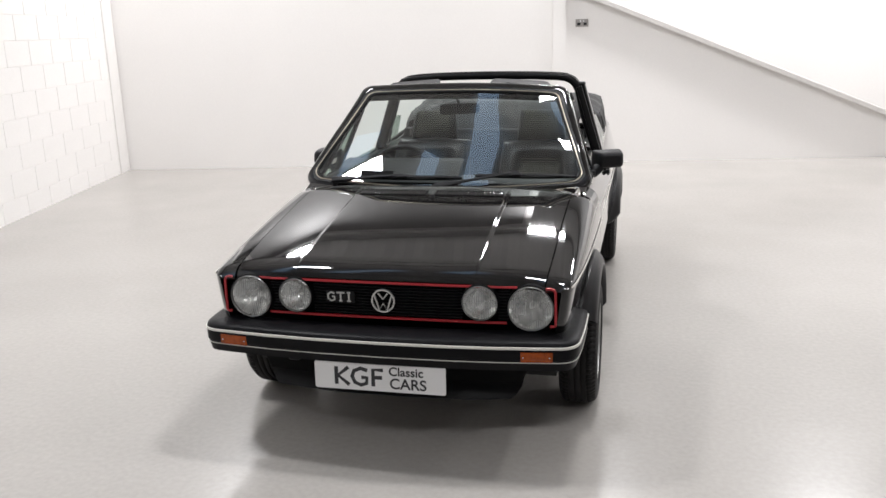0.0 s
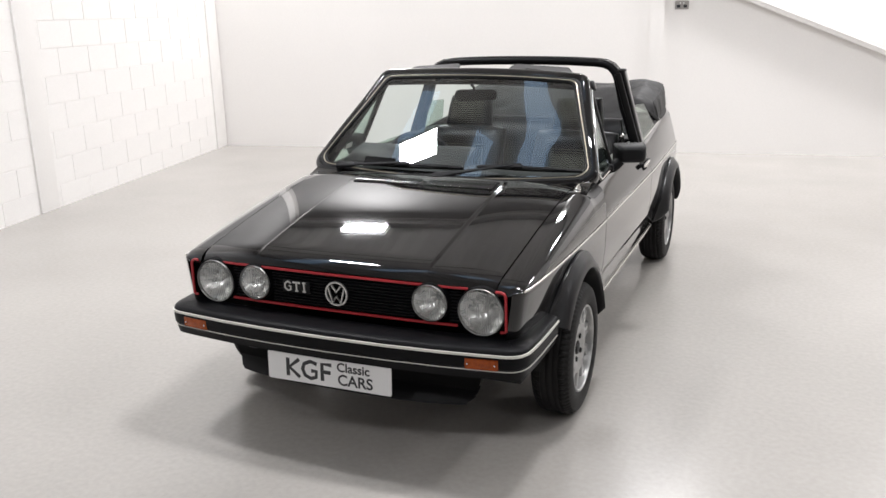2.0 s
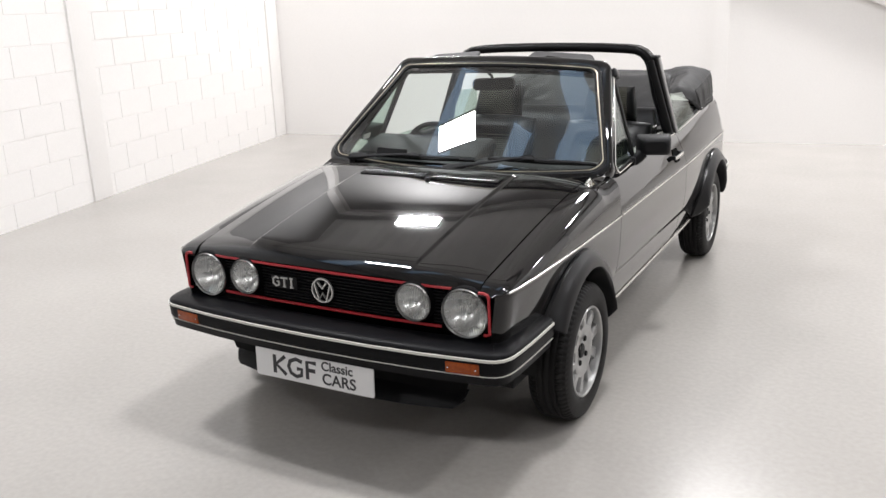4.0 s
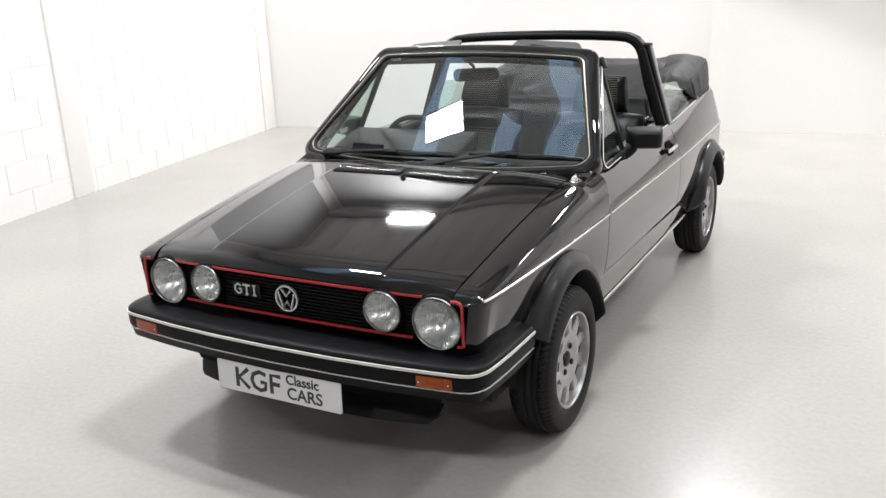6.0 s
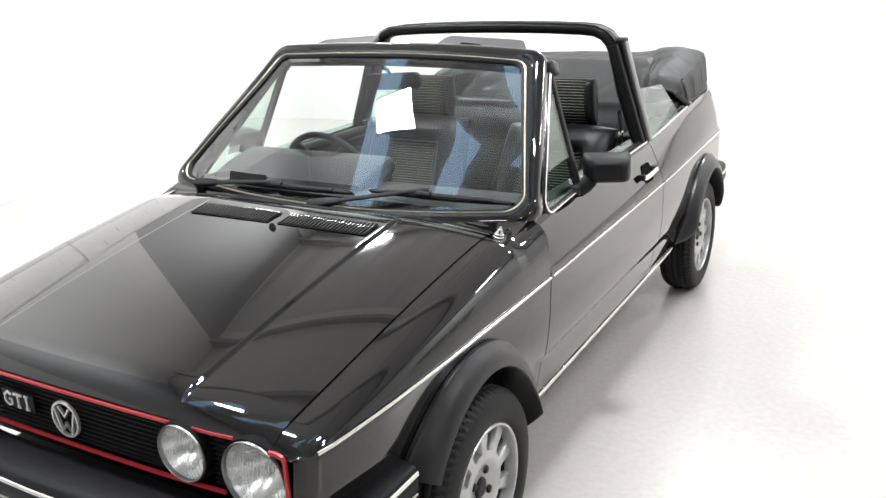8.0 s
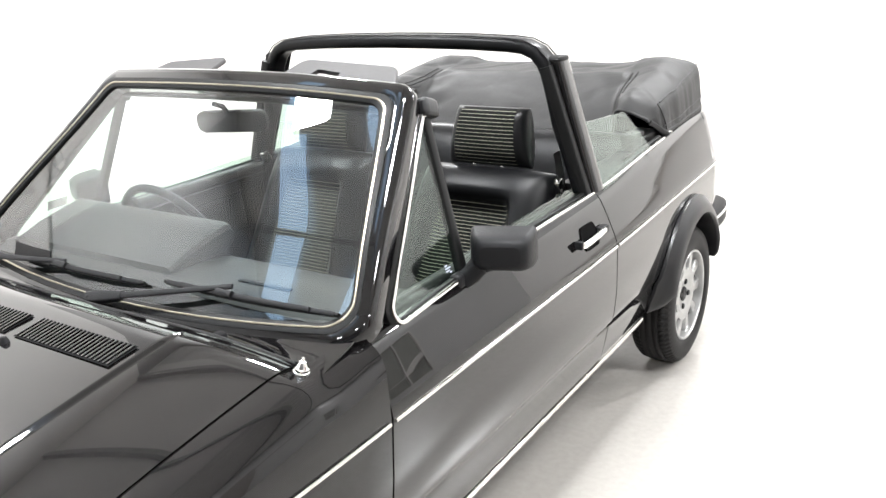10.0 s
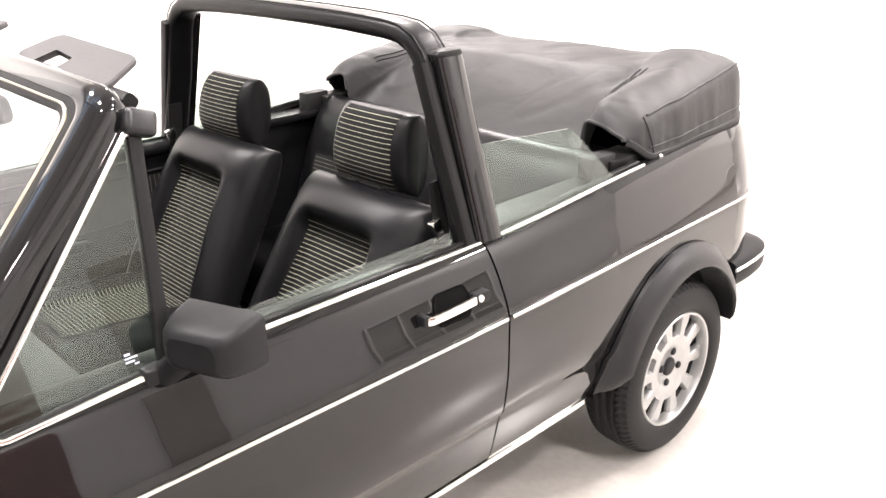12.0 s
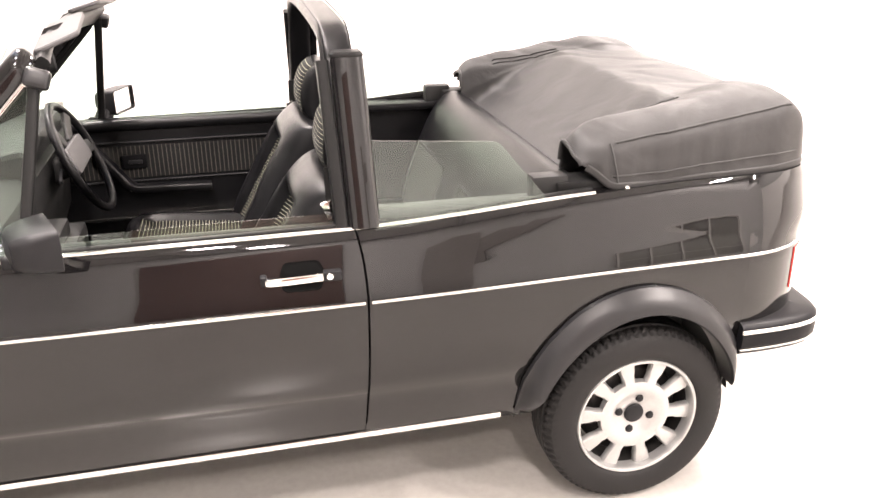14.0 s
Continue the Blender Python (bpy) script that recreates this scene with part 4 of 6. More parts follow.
for x, pts in ((-0.208, ((0.013, 0.012), (0.0, 0.018), (-0.013, 0.008), (-0.013, -0.008), (0.0, -0.018), (0.013, -0.013), (0.013, 0.0), (0.004, 0.0))), (-0.170, ((-0.016, 0.016), (0.016, 0.016))), (-0.170, ((0.0, 0.016), (0.0, -0.018))), (-0.137, ((0.0, 0.018), (0.0, -0.018))), (-0.137, ((-0.007, 0.017), (0.007, 0.017))), (-0.137, ((-0.007, -0.017), (0.007, -0.017))), (-0.170, ((-0.006, -0.017), (0.006, -0.017)))):
    g = Geo().sweep([(x + a, nose_y(0.17) - 0.0125, 0.640 + b) for a, b in pts], [(-0.0035, -0.0012), (-0.003, 0.0012), (0.003, 0.0012), (0.0035, -0.0012)], up=(0, -1, 0))
    part("mark", g, GREY_INK, mark)

# bumpers
def bumper_path(front):
    if front:
        return [(0.742, -0.305), (0.742, -0.40), (0.741, -0.50), (0.738, -0.58), (0.734, -0.630), (0.729, -0.652), (0.719, -0.672), (0.703, -0.686), (0.68, -0.694), (0.60, -0.705), (0.45, -0.722), (0.25, -0.735), (0.0, -0.740)]
    return [(0.747, 2.70), (0.747, 2.76), (0.744, 2.82), (0.737, 2.88), (0.726, 2.922), (0.712, 2.950), (0.69, 2.970), (0.65, 2.983), (0.5, 3.0), (0.25, 3.012), (0.0, 3.016)]


def bumper(front):
    half = bumper_path(front)
    path = [*half, *[(-x, y) for x, y in reversed(half[:-1])]]
    dz = 0.0 if front else 0.012
    sec = [(0.0, 0.408 if front else 0.426), (0.004, 0.430), (0.008, 0.440), (0.006, 0.446), (0.012, 0.452), (0.014, 0.480), (0.011, 0.492), (0.014, 0.497), (0.012, 0.507), (0.008, 0.515), (0.0, 0.520), (-0.02, 0.524), (-0.06, 0.528), (-0.10, 0.530), (-0.10, 0.43)]
    g = Geo()
    rows = []
    pts = [Vector((x, y)) for x, y in path]
    norms = []
    for i, p in enumerate(pts):
        a, b = pts[max(i - 1, 0)], pts[min(i + 1, len(pts) - 1)]
        t = (b - a).normalized()
        n = Vector((-t.y, t.x)) if front else Vector((t.y, -t.x))
        n = -n if n.dot(p - Vector((0, 1.15))) < 0 else n
        norms.append(n)
        inner = min(1.0, (0.06 if abs(p.x) > 0.74 else 0.10) / 0.10)
        rows.append([(*(p + n * (o if o > -0.03 else o * inner)), z + dz) for o, z in sec])
    g.grid(rows, wrap=True)
    k = len(sec)
    g.f.append(tuple(range(k)))
    g.f.append(tuple((len(pts) - 1) * k + i for i in range(k))[::-1])
    bm = part("front_bumper" if front else "rear_bumper", g, BUMPER_BLACK, car, "black wrap-round bumper with pale strips")
    for z, o, hw, mat_ in ((0.4995 + dz, 0.013, 0.0058, CREAM), (0.4425 + dz, 0.0085, 0.0013, CREAM)):
        g = Geo().sweep([(*(p + n * o), z) for p, n in zip(pts, norms)], [(-hw, -0.003), (-hw * 0.8, 0.003), (hw * 0.8, 0.003), (hw, -0.003)], ups=[(*n, 0) for n in norms])
        part("bumper_strip", g, mat_, bm, "pale bright strip")
    return bm


front_bumper = bumper(True)
bumper(False)
for sx in (-1, 1):
    g = Geo().rbox((0.118, 0.016, 0.040), Matrix.Translation((sx * 0.598, -0.712, 0.4655)) @ Matrix.Rotation(sx * radians(7), 4, "Z"), 0.004)
    lamp = part("indicator", g, AMBER, front_bumper, "amber indicator lens set in the bumper")
    for dx in (-0.048, 0.048):
        part("screw", Geo().lathe([(0.0, 0.001), (0.003, 0.001), (0.003, -0.002)], 8, Matrix.Translation((sx * 0.598 + dx, -0.7215 + sx * dx * 0.12, 0.4655)) @ Matrix.Rotation(radians(90), 4, "X")), BRIGHT, lamp)

# apron, lip spoiler and number plate
g = Geo()
g.grid([[(x * w, -0.588 + 0.03 * x * x + oy, z) for x in steps(-1, 1, 24)] for oy, z, w in ((-0.06, 0.44, 0.60), (-0.03, 0.40, 0.57), (0.0, 0.35, 0.545), (0.008, 0.31, 0.53), (0.008, 0.285, 0.52))])
part("front_apron", g, GRILLE_BLACK, car, thick=0.004)
g = Geo()
g.grid([[(x * w, -0.590 + 0.05 * abs(x) ** 3 + oy, z) for x in steps(-1, 1, 24)] for oy, z, w in ((0.014, 0.292, 0.525), (-0.004, 0.270, 0.52), (-0.030, 0.244, 0.50), (-0.038, 0.232, 0.485), (-0.028, 0.226, 0.48), (0.03, 0.235, 0.50))])
part("lip_spoiler", g, PLASTIC, car, "black lip spoiler under the nose", thick=0.004)
part("towing_eye", Geo().rbox((0.05, 0.05, 0.045), Matrix.Translation((-0.37, -0.645, 0.395)), 0.012, 3), PLASTIC, car)
PLATE = Matrix.Translation((0, -0.726, 0.3505)) @ Matrix.Rotation(radians(88), 4, "X")
plate = part("number_plate", Geo().prism(rounded(0.52, 0.111, 0.008, 3), 0.006, PLATE, 0.001), WHITE_PLATE, car, "white show plate with dark lettering")
part("plate_bracket", Geo().rbox((0.30, 0.06, 0.05), Matrix.Translation((0, -0.69, 0.40)), 0.004), PLASTIC, car)
for text, size, x, z in (("Classic", 0.049, 0.038, 0.012), ("CARS", 0.060, 0.040, -0.041)):
    part("lettering", letters(text, size, PLATE @ Matrix.Translation((x, z, 0.0066))), INK, plate, recalc=False)
# the three large initials stand as plain bold strokes
for pts in (((-0.172, 0.036), (-0.172, -0.036)), ((-0.128, 0.036), (-0.166, 0.0), (-0.126, -0.036)), ((-0.060, 0.026), (-0.084, 0.034), (-0.108, 0.022), (-0.115, 0.0), (-0.106, -0.024), (-0.084, -0.034), (-0.064, -0.026), (-0.062, -0.003), (-0.082, -0.003)), ((-0.004, 0.031), (-0.040, 0.031), (-0.040, -0.036)), ((-0.040, 0.0), (-0.008, 0.0))):
    g = Geo().sweep([PLATE @ Vector((-0.172 + (x + 0.172) * 1.12, z, 0.0062)) for x, z in pts], [(-0.0076, -0.0005), (-0.0076, 0.0006), (0.0076, 0.0006), (0.0076, -0.0005)], up=(0, -1, 0))
    part("bold_stroke", g, INK, plate)

# floor pan and rear panel close the body
g = Geo()
g.rbox((1.28, 2.9, 0.03), Matrix.Translation((0, 1.05, 0.275)), 0.005)
part("floor_pan", g, UNDER, car)
g = Geo()
rows = []
for z in (0.40, 0.46, 0.52, 0.58, 0.64, 0.72, 0.80, 0.86, 0.90, 0.93, 0.942):
    rows.append([(x, 2.945 + tail_bulge(2.95, z) + 0.010 * (1 - (x / 0.57) ** 2) - 0.06 * smooth(0.87, 0.95, z), z) for x in steps(-0.575, 0.575, 20)])
rows.append([(x, 2.6, 0.945) for x in steps(-0.575, 0.575, 20)])
g.grid(rows)
part("rear_panel", g, PAINT, car, thick=0.004)
for sx in (-1, 1):
    g = Geo().grid([[(sx * (side_x(y, z) + 0.004), y, z) for z in steps(0.60, 0.725, 6)] for y in (2.88, 2.90, 2.915, 2.93, 2.94, 2.948)])
    part("tail_lamp", g, TAIL_RED, car, "red tail lamp lens", thick=0.006)

# ---- windscreen and its frame ----
WS_LOW, WS_TOP = Vector((0, 0.412, 0.878)), Vector((0, 0.842, 1.312))
WS_UP = (WS_TOP - WS_LOW).normalized()
WS_LEN = (WS_TOP - WS_LOW).length
WS_OUT = Vector((0, -WS_UP.z, WS_UP.y))


def screen(a, b, out=0.0):
    """A place on the curved windscreen: a across, b up the slope, out in front of it."""
    b += 0.040 * (a / 0.66) ** 2 * (1 - min(max(b / WS_LEN, 0.0), 1.0))      # the lower edge bows upwards to its ends
    k = lerp(0.036, 0.050, b / WS_LEN)
    p = WS_LOW + WS_UP * b + Vector((a, k * (a / 0.65) ** 2, 0)) - Vector((0, 0, (0.034 if a > 0 else 0.016) * (a / 0.6) ** 2 * smooth(0.3, 1.0, b / WS_LEN)))
    return p + WS_OUT * out


def screen_outline(d):
    top = WS_LEN + d + 0.6 * max(d - 0.022, 0.0)
    pts = [(-0.690 - 1.06 * d, -d), (0.672 + 1.06 * d, -d), (0.505 + 1.06 * d, top), (-0.505 - 1.06 * d, top)]
    r = 0.050 + d * 0.25
    raw = round_poly(pts, [r, r, r * 0.9, r * 0.9], 16)
    out = []      # put extra points on the long edges so that they follow the bow
    for i, p in enumerate(raw):
        q = raw[(i + 1) % len(raw)]
        n = 16 if (Vector(q) - Vector(p)).length > 0.25 else 1
        out += [tuple(Vector(p).lerp(Vector(q), j / n)) for j in range(n)]
    return out


def screen_ring(levels):
    g = Geo()
    g.grid([[screen(a, b, h) for a, b in screen_outline(d)] for d, h in levels], wrap=True)
    return g


windscreen = part("windscreen_frame", screen_ring([(0.018, 0.0), (0.019, 0.008), (0.022, 0.0105), (0.032, 0.010), (0.040, 0.007), (0.046, 0.001), (0.049, -0.008), (0.050, -0.022), (0.048, -0.042), (0.036, -0.050), (0.008, -0.045), (0.0, -0.012), (0.018, -0.006), (0.018, 0.0)]), PAINT, car, "glossy black windscreen surround", sharp=40)
part("screen_seal", screen_ring([(-0.008, 0.002), (-0.006, 0.006), (0.002, 0.009), (0.014, 0.010), (0.020, 0.010), (0.021, 0.002), (-0.008, -0.004), (-0.008, 0.002)]), GASKET, windscreen)
part("screen_trim", screen_ring([(0.003, 0.009), (0.0035, 0.0115), (0.0055, 0.0125), (0.0075, 0.0115), (0.008, 0.009)]), WARM_TRIM, windscreen, "aged bright trim round the glass")
g = Geo()
rows = []
for j in range(25):
    b = lerp(-0.004, WS_LEN + 0.004, j / 24)
    rows.append([screen(a, b, 0.0) for a in steps(-lerp(0.694, 0.509, j / 24), lerp(0.676, 0.509, j / 24), 32)])
g.grid(rows)
glass = part("windscreen_glass", g, SCREEN_GLASS, windscreen, "clear curved windscreen glass", sharp=80)
glass.visible_shadow = False
# header lining, catches and rear-view mirror
g = Geo()
g.sweep([screen(a, WS_LEN + 0.042, -0.055) for a in steps(-0.53, 0.53, 20)], rounded(0.075, 0.03, 0.01, 3), up=WS_OUT)
part("header_rail", g, GASKET, car)
for sx in (-1, 1):
    g = Geo().rbox((0.036, 0.056, 0.046), Matrix.Translation((sx * 0.566, 0.952, 1.266)) @ Matrix.Rotation(radians(-18), 4, "X") @ Matrix.Rotation(sx * radians(-18), 4, "Y"), 0.012, 3)
    part("pillar_cap", g, FLARE, car)
    # sun visor folded up over the header
    m = Matrix.Translation((sx * 0.315, 0.945, 1.322)) @ Matrix.Rotation(radians(18), 4, "X") @ Matrix.Rotation(sx * radians(5), 4, "Y")
    if sx < 0:
        out = round_poly([(-0.16, -0.02), (0.19, -0.02), (0.18, 0.075), (-0.11, 0.09)], [0.02, 0.02, 0.03, 0.03], 4)
    else:      # with a notch in its front edge
        out = round_poly([(-0.17, -0.02), (-0.090, -0.02), (-0.086, 0.030), (-0.010, 0.026), (-0.006, -0.02), (0.18, -0.02), (0.12, 0.09), (-0.16, 0.075)], [0.02, 0.002, 0.006, 0.006, 0.002, 0.02, 0.03, 0.03], 4)
    part("sun_visor", Geo().prism(out, 0.012, m, 0.003), VISOR, car, "grey folding sun visor")
g = Geo()
stem = screen(0.0, WS_LEN - 0.045, -0.006)
g.sweep([stem, stem + Vector((0, 0.03, -0.012)), stem + Vector((0, 0.05, -0.04))], ring(0.007, 10))
mirror_in = part("interior_mirror", g, PLASTIC, car, "black rear-view mirror on a stem")
mm = Matrix.Translation(stem + Vector((0.0, 0.055, -0.055))) @ Matrix.Rotation(radians(6), 4, "X") @ Matrix.Rotation(radians(14), 4, "Z")
part("mirror_shell", Geo().prism(rounded(0.215, 0.058, 0.022, 4), 0.028, mm @ Matrix.Rotation(radians(-90), 4, "X") @ Matrix.Translation((0, 0, -0.014)), 0.006), PLASTIC, mirror_in)

# wipers
def wiper(pivot, joint, start, end):
    """Spindle with cap, tapered arm, and a sprung blade lying against the glass; places in (a, b) on the screen."""
    pivot, joint, start, end = (Vector(v) for v in (pivot, joint, start, end))
    p = screen(pivot.x, pivot.y, 0.030)
    w = part("wiper", Geo().lathe([(0.0, 0.016), (0.012, 0.015), (0.016, 0.010), (0.017, -0.004), (0.013, -0.012), (0.012, -0.055)], 18, Matrix.Translation(p)), PLASTIC, car, "black windscreen wiper")

    def along(a, b, s, out):
        q = a.lerp(b, s)
        return screen(q.x, q.y, out)

    head = [along(pivot, joint, s, 0.038) for s in steps(-0.03, 0.26, 4)]
    part("arm_head", Geo().sweep(head, rounded(0.030, 0.020, 0.006, 3), up=WS_OUT, scales=[0.95, 1.1, 1.05, 0.95, 0.75]), PLASTIC, w)
    part("arm", Geo().sweep([along(pivot, joint, s, 0.038 - 0.010 * s + 0.006 * math.sin(math.pi * s)) for s in steps(0.22, 1.02, 9)], rounded(0.015, 0.008, 0.003, 2), up=WS_OUT, scales=[lerp(1.1, 0.8, s) for s in steps(0, 1, 9)]), PLASTIC, w)
    blade = part("blade", Geo().sweep([along(start, end, s, 0.008) for s in steps(0, 1, 15)], rounded(0.007, 0.014, 0.002, 2), up=WS_OUT), GASKET, w)
    part("bridge", Geo().sweep([along(start, end, s, 0.017 + 0.012 * (1 - abs(2 * s - 1) ** 2)) for s in steps(0.13, 0.87, 11)], rounded(0.012, 0.007, 0.002, 2), up=WS_OUT), PLASTIC, blade)
    for mid in (0.13, 0.87):
        part("claw", Geo().sweep([along(start, end, mid + q * 0.11, 0.019 - 0.006 * abs(q)) for q in steps(-1, 1, 5)], rounded(0.011, 0.006, 0.002, 2), up=WS_OUT), PLASTIC, blade)
    s = (joint - start).length / (end - start).length
    part("clip", Geo().sweep([along(start, end, s + q, 0.031) for q in (-0.045, 0.045)], rounded(0.017, 0.016, 0.004, 2), up=WS_OUT), PLASTIC, blade)
    return w


driver_wiper = wiper((-0.55, -0.022), (-0.20, 0.050), (-0.44, 0.028), (0.095, 0.050))
spoiler = Geo().grid([[screen(a, b + 0.034 * k, 0.022 + h * k) for k, h in ((0.0, 0.0), (0.5, 0.014), (1.0, 0.018))] for a, b in ((-0.42, 0.020), (-0.38, 0.022), (-0.32, 0.024), (-0.25, 0.028))])
part("wiper_spoiler", spoiler, PLASTIC, driver_wiper, "grey-black plate on the wiper blade", thick=0.003)
wiper((-0.02, -0.020), (0.36, 0.066), (0.155, 0.064), (0.640, 0.024))

# ---- quarter lights, door glass, rear side glass ----
def side_plane(y, z, out=0.0):
    """The slanting plane of the side windows."""
    return Vector((0.686 - 0.335 * (z - 0.885) + out, y, z))


for side in (1, -1):
    def sp(y, z, out=0.0):
        p = side_plane(y, z, out)
        return Vector((side * p.x, p.y, p.z))

    tri = round_poly([(0.560, 0.866), (0.878, 0.886), (0.938, 1.266)], [0.026, 0.006, 0.006], 7)
    g = Geo().grid([[sp(y, z, 0.002) for y, z in tri], [sp(y, z, -0.002) for y, z in tri]], wrap=True)
    n = len(tri)
    g.f += [tuple(range(n)), tuple(range(2 * n - 1, n - 1, -1))]
    ql = part("quarter_light", g, SIDE_GLASS, car, "fixed triangular quarter light in a bright frame")
    ql.visible_shadow = False
    path = [Vector(p) for p in tri]
    bright = [p for p in path[-6:]] + [p for p in path[:8]] + [path[8]]
    part("bright_frame", Geo().sweep([sp(p.x - 0.004, p.y, 0.009) for p in bright], rounded(0.010, 0.010, 0.003, 2), up=(side, 0, 0.3)), CHROME, ql)
    part("seal", Geo().sweep([sp(p.x - 0.012, p.y - 0.004, -0.004) for p in bright], rounded(0.02, 0.02, 0.004, 2), up=(side, 0, 0.3)), GASKET, ql)
    part("post", Geo().sweep([sp(lerp(0.881, 0.946, s), lerp(0.875, 1.276, s), -0.004) for s in steps(0, 1, 6)], rounded(0.026, 0.024, 0.006, 2), up=(side, 0, 0.3)), GASKET, ql)
    if side > 0:      # small pale etched marks, too worn to read
        for y, z, w, h in ((0.826, 0.912, 0.016, 0.003), (0.829, 0.918, 0.022, 0.003), (0.824, 0.924, 0.010, 0.004), (0.836, 0.907, 0.008, 0.003)):
            part("etched_mark", Geo().add([sp(y - w / 2, z - h / 2, 0.0035), sp(y + w / 2, z - h / 2, 0.0035), sp(y + w / 2, z + h / 2, 0.0035), sp(y - w / 2, z + h / 2, 0.0035)], [(0, 1, 2, 3)]), ETCH, ql, "pale etched mark")
    else:
        part("sticker", Geo().add([sp(0.700, 0.940, -0.004), sp(0.765, 0.942, -0.004), sp(0.765, 0.970, -0.004), sp(0.700, 0.968, -0.004)], [(0, 1, 2, 3)]), CREAM, ql, "small beige paper sticker on the glass")
    # painted pillar between windscreen and quarter light
    g = Geo()
    g.grid([[Vector((side * (abs(screen(lerp(0.70, 0.552, s), lerp(-0.02, WS_LEN + 0.02, s), -0.03).x) - 0.004), screen(lerp(0.70, 0.552, s), lerp(-0.02, WS_LEN + 0.02, s)).y + 0.03, lerp(0.87, 1.305, s))), sp(lerp(0.545, 0.930, s), lerp(0.862, 1.285, s), -0.002)] for s in steps(0, 1, 10)])
    part("pillar_side", g, PAINT, car, thick=0.012)

    # door glass wound almost down
    out = [(0.925, 0.884), (1.585, 0.884), (1.585, 0.913), (1.575, 0.922), (1.25, 0.921), (0.93, 0.915)]
    g = Geo().grid([[sp(y, z, -0.018) for y, z in out], [sp(y, z, -0.022) for y, z in out]], wrap=True)
    g.f += [tuple(range(6)), tuple(range(11, 5, -1))]
    dg = part("door_glass", g, SIDE_GLASS, car, "door window wound down to a narrow strip")
    dg.visible_shadow = False
    # rear side glass half up
    out = round_poly([(1.685, 0.885), (2.150, 0.908), (2.015, 1.072), (1.66, 1.094)], [0.004, 0.004, 0.035, 0.004], 5)
    g = Geo().grid([[sp(y, z, 0.012) for y, z in out], [sp(y, z, 0.008) for y, z in out]], wrap=True)
    n = len(out)
    g.f += [tuple(range(n)), tuple(range(2 * n - 1, n - 1, -1))]
    rg = part("rear_side_glass", g, SIDE_GLASS, car, "rear side window, green-tinted, half raised")
    rg.visible_shadow = False

    # B-post: painted outer panel, black channel
    g = Geo()
    rows = []
    for s in steps(0, 1, 10):
        z = lerp(0.893, 1.290, s)
        y0, y1 = lerp(1.622, 1.608, s), lerp(1.700, 1.688, s)
        o = lerp(0.006, 0.034, s)
        rows.append([sp(y0, z, -0.02), sp(y0, z, o - 0.004), sp(y0 + 0.002, z, o + 0.002), sp(y0 + 0.007, z, o + 0.006), *[sp(lerp(y0, y1, k), z, o + 0.0075 + 0.003 * math.sin(math.pi * k)) for k in (0.2, 0.4, 0.6, 0.8)], sp(y1 - 0.007, z, o + 0.006), sp(y1 - 0.002, z, o + 0.002), sp(y1, z, o - 0.004), sp(y1, z, -0.02)])
    g.grid(rows, wrap=True)
    n = len(rows[0])
    g.f += [tuple(range(n))[::-1], tuple(10 * n + i for i in range(n))]
    post = part("b_post", g, PAINT, car, "glossy black door post", sharp=50)
    top = [Vector(p) for p in rows[-1]]
    mid = sum(top, Vector()) / len(top)
    part("post_cap", Geo().grid([top, [p + (p - mid) * 0.015 for p in top], [p + (p - mid) * 0.015 + Vector((0, 0, 0.006)) for p in top], [mid + (p - mid) * 0.85 + Vector((0, 0, 0.012)) for p in top], [mid + Vector((0, 0, 0.015))] * len(top)], wrap=True), GASKET, post)
    part("channel", Geo().sweep([sp(lerp(1.606, 1.590, s), lerp(0.88, 1.278, s), lerp(-0.012, 0.006, s)) for s in steps(0, 1, 6)], rounded(0.03, 0.034, 0.006, 2), up=(side, 0, 0.3)), GASKET, post)
    g = Geo().rbox((0.018, 0.03, 0.045), Matrix.Translation((side * 0.60, 1.585, 0.915)) @ Matrix.Rotation(0.4, 4, "X"), 0.004)
    part("belt_guide", g, CHROME, post, "bright belt guide")
    part("belt_webbing", Geo().sweep([(side * 0.585, 1.60, 1.02), (side * 0.60, 1.60, 0.92), (side * 0.62, 1.59, 0.70), (side * 0.62, 1.58, 0.45)], [(-0.023, -0.001), (-0.023, 0.001), (0.023, 0.001), (0.023, -0.001)], up=(side, 0, 0)), GASKET, post)

# roll bar: padded hoop
hoop = [(0.655, 0.90), (0.625, 1.00), (0.592, 1.10), (0.570, 1.20), (0.556, 1.257), (0.542, 1.288), (0.518, 1.315), (0.481, 1.332), (0.43, 1.338), (0.3, 1.344), (0.15, 1.347), (0.0, 1.348)]
pts = [*hoop, *[(-x, z) for x, z in reversed(hoop[:-1])]]
ups = []
for i in range(len(pts)):
    a, b = Vector(pts[max(i - 1, 0)]), Vector(pts[min(i + 1, len(pts) - 1)])
    t = (b - a).normalized()
    ups.append((t.y, 0, -t.x) if t.x < 0 or True else (0, 0, 1))
g = Geo().sweep([(x, 1.628, z) for x, z in pts], rounded(0.080, 0.044, 0.020, 5), ups=ups)
roll_bar = part("roll_bar", g, LEATHER, car, "black padded roll bar arched over the cabin")
for oy in (-0.034, 0.034):
    part("seam", Geo().sweep([(x, 1.628 + oy, z) for x, z in [(Vector(p) + Vector((u[0], u[2])) * 0.0225)[:] for p, u in zip(pts, ups)]][3:-3], ring(0.0022, 6), ups=ups[3:-3]), GASKET, roll_bar)

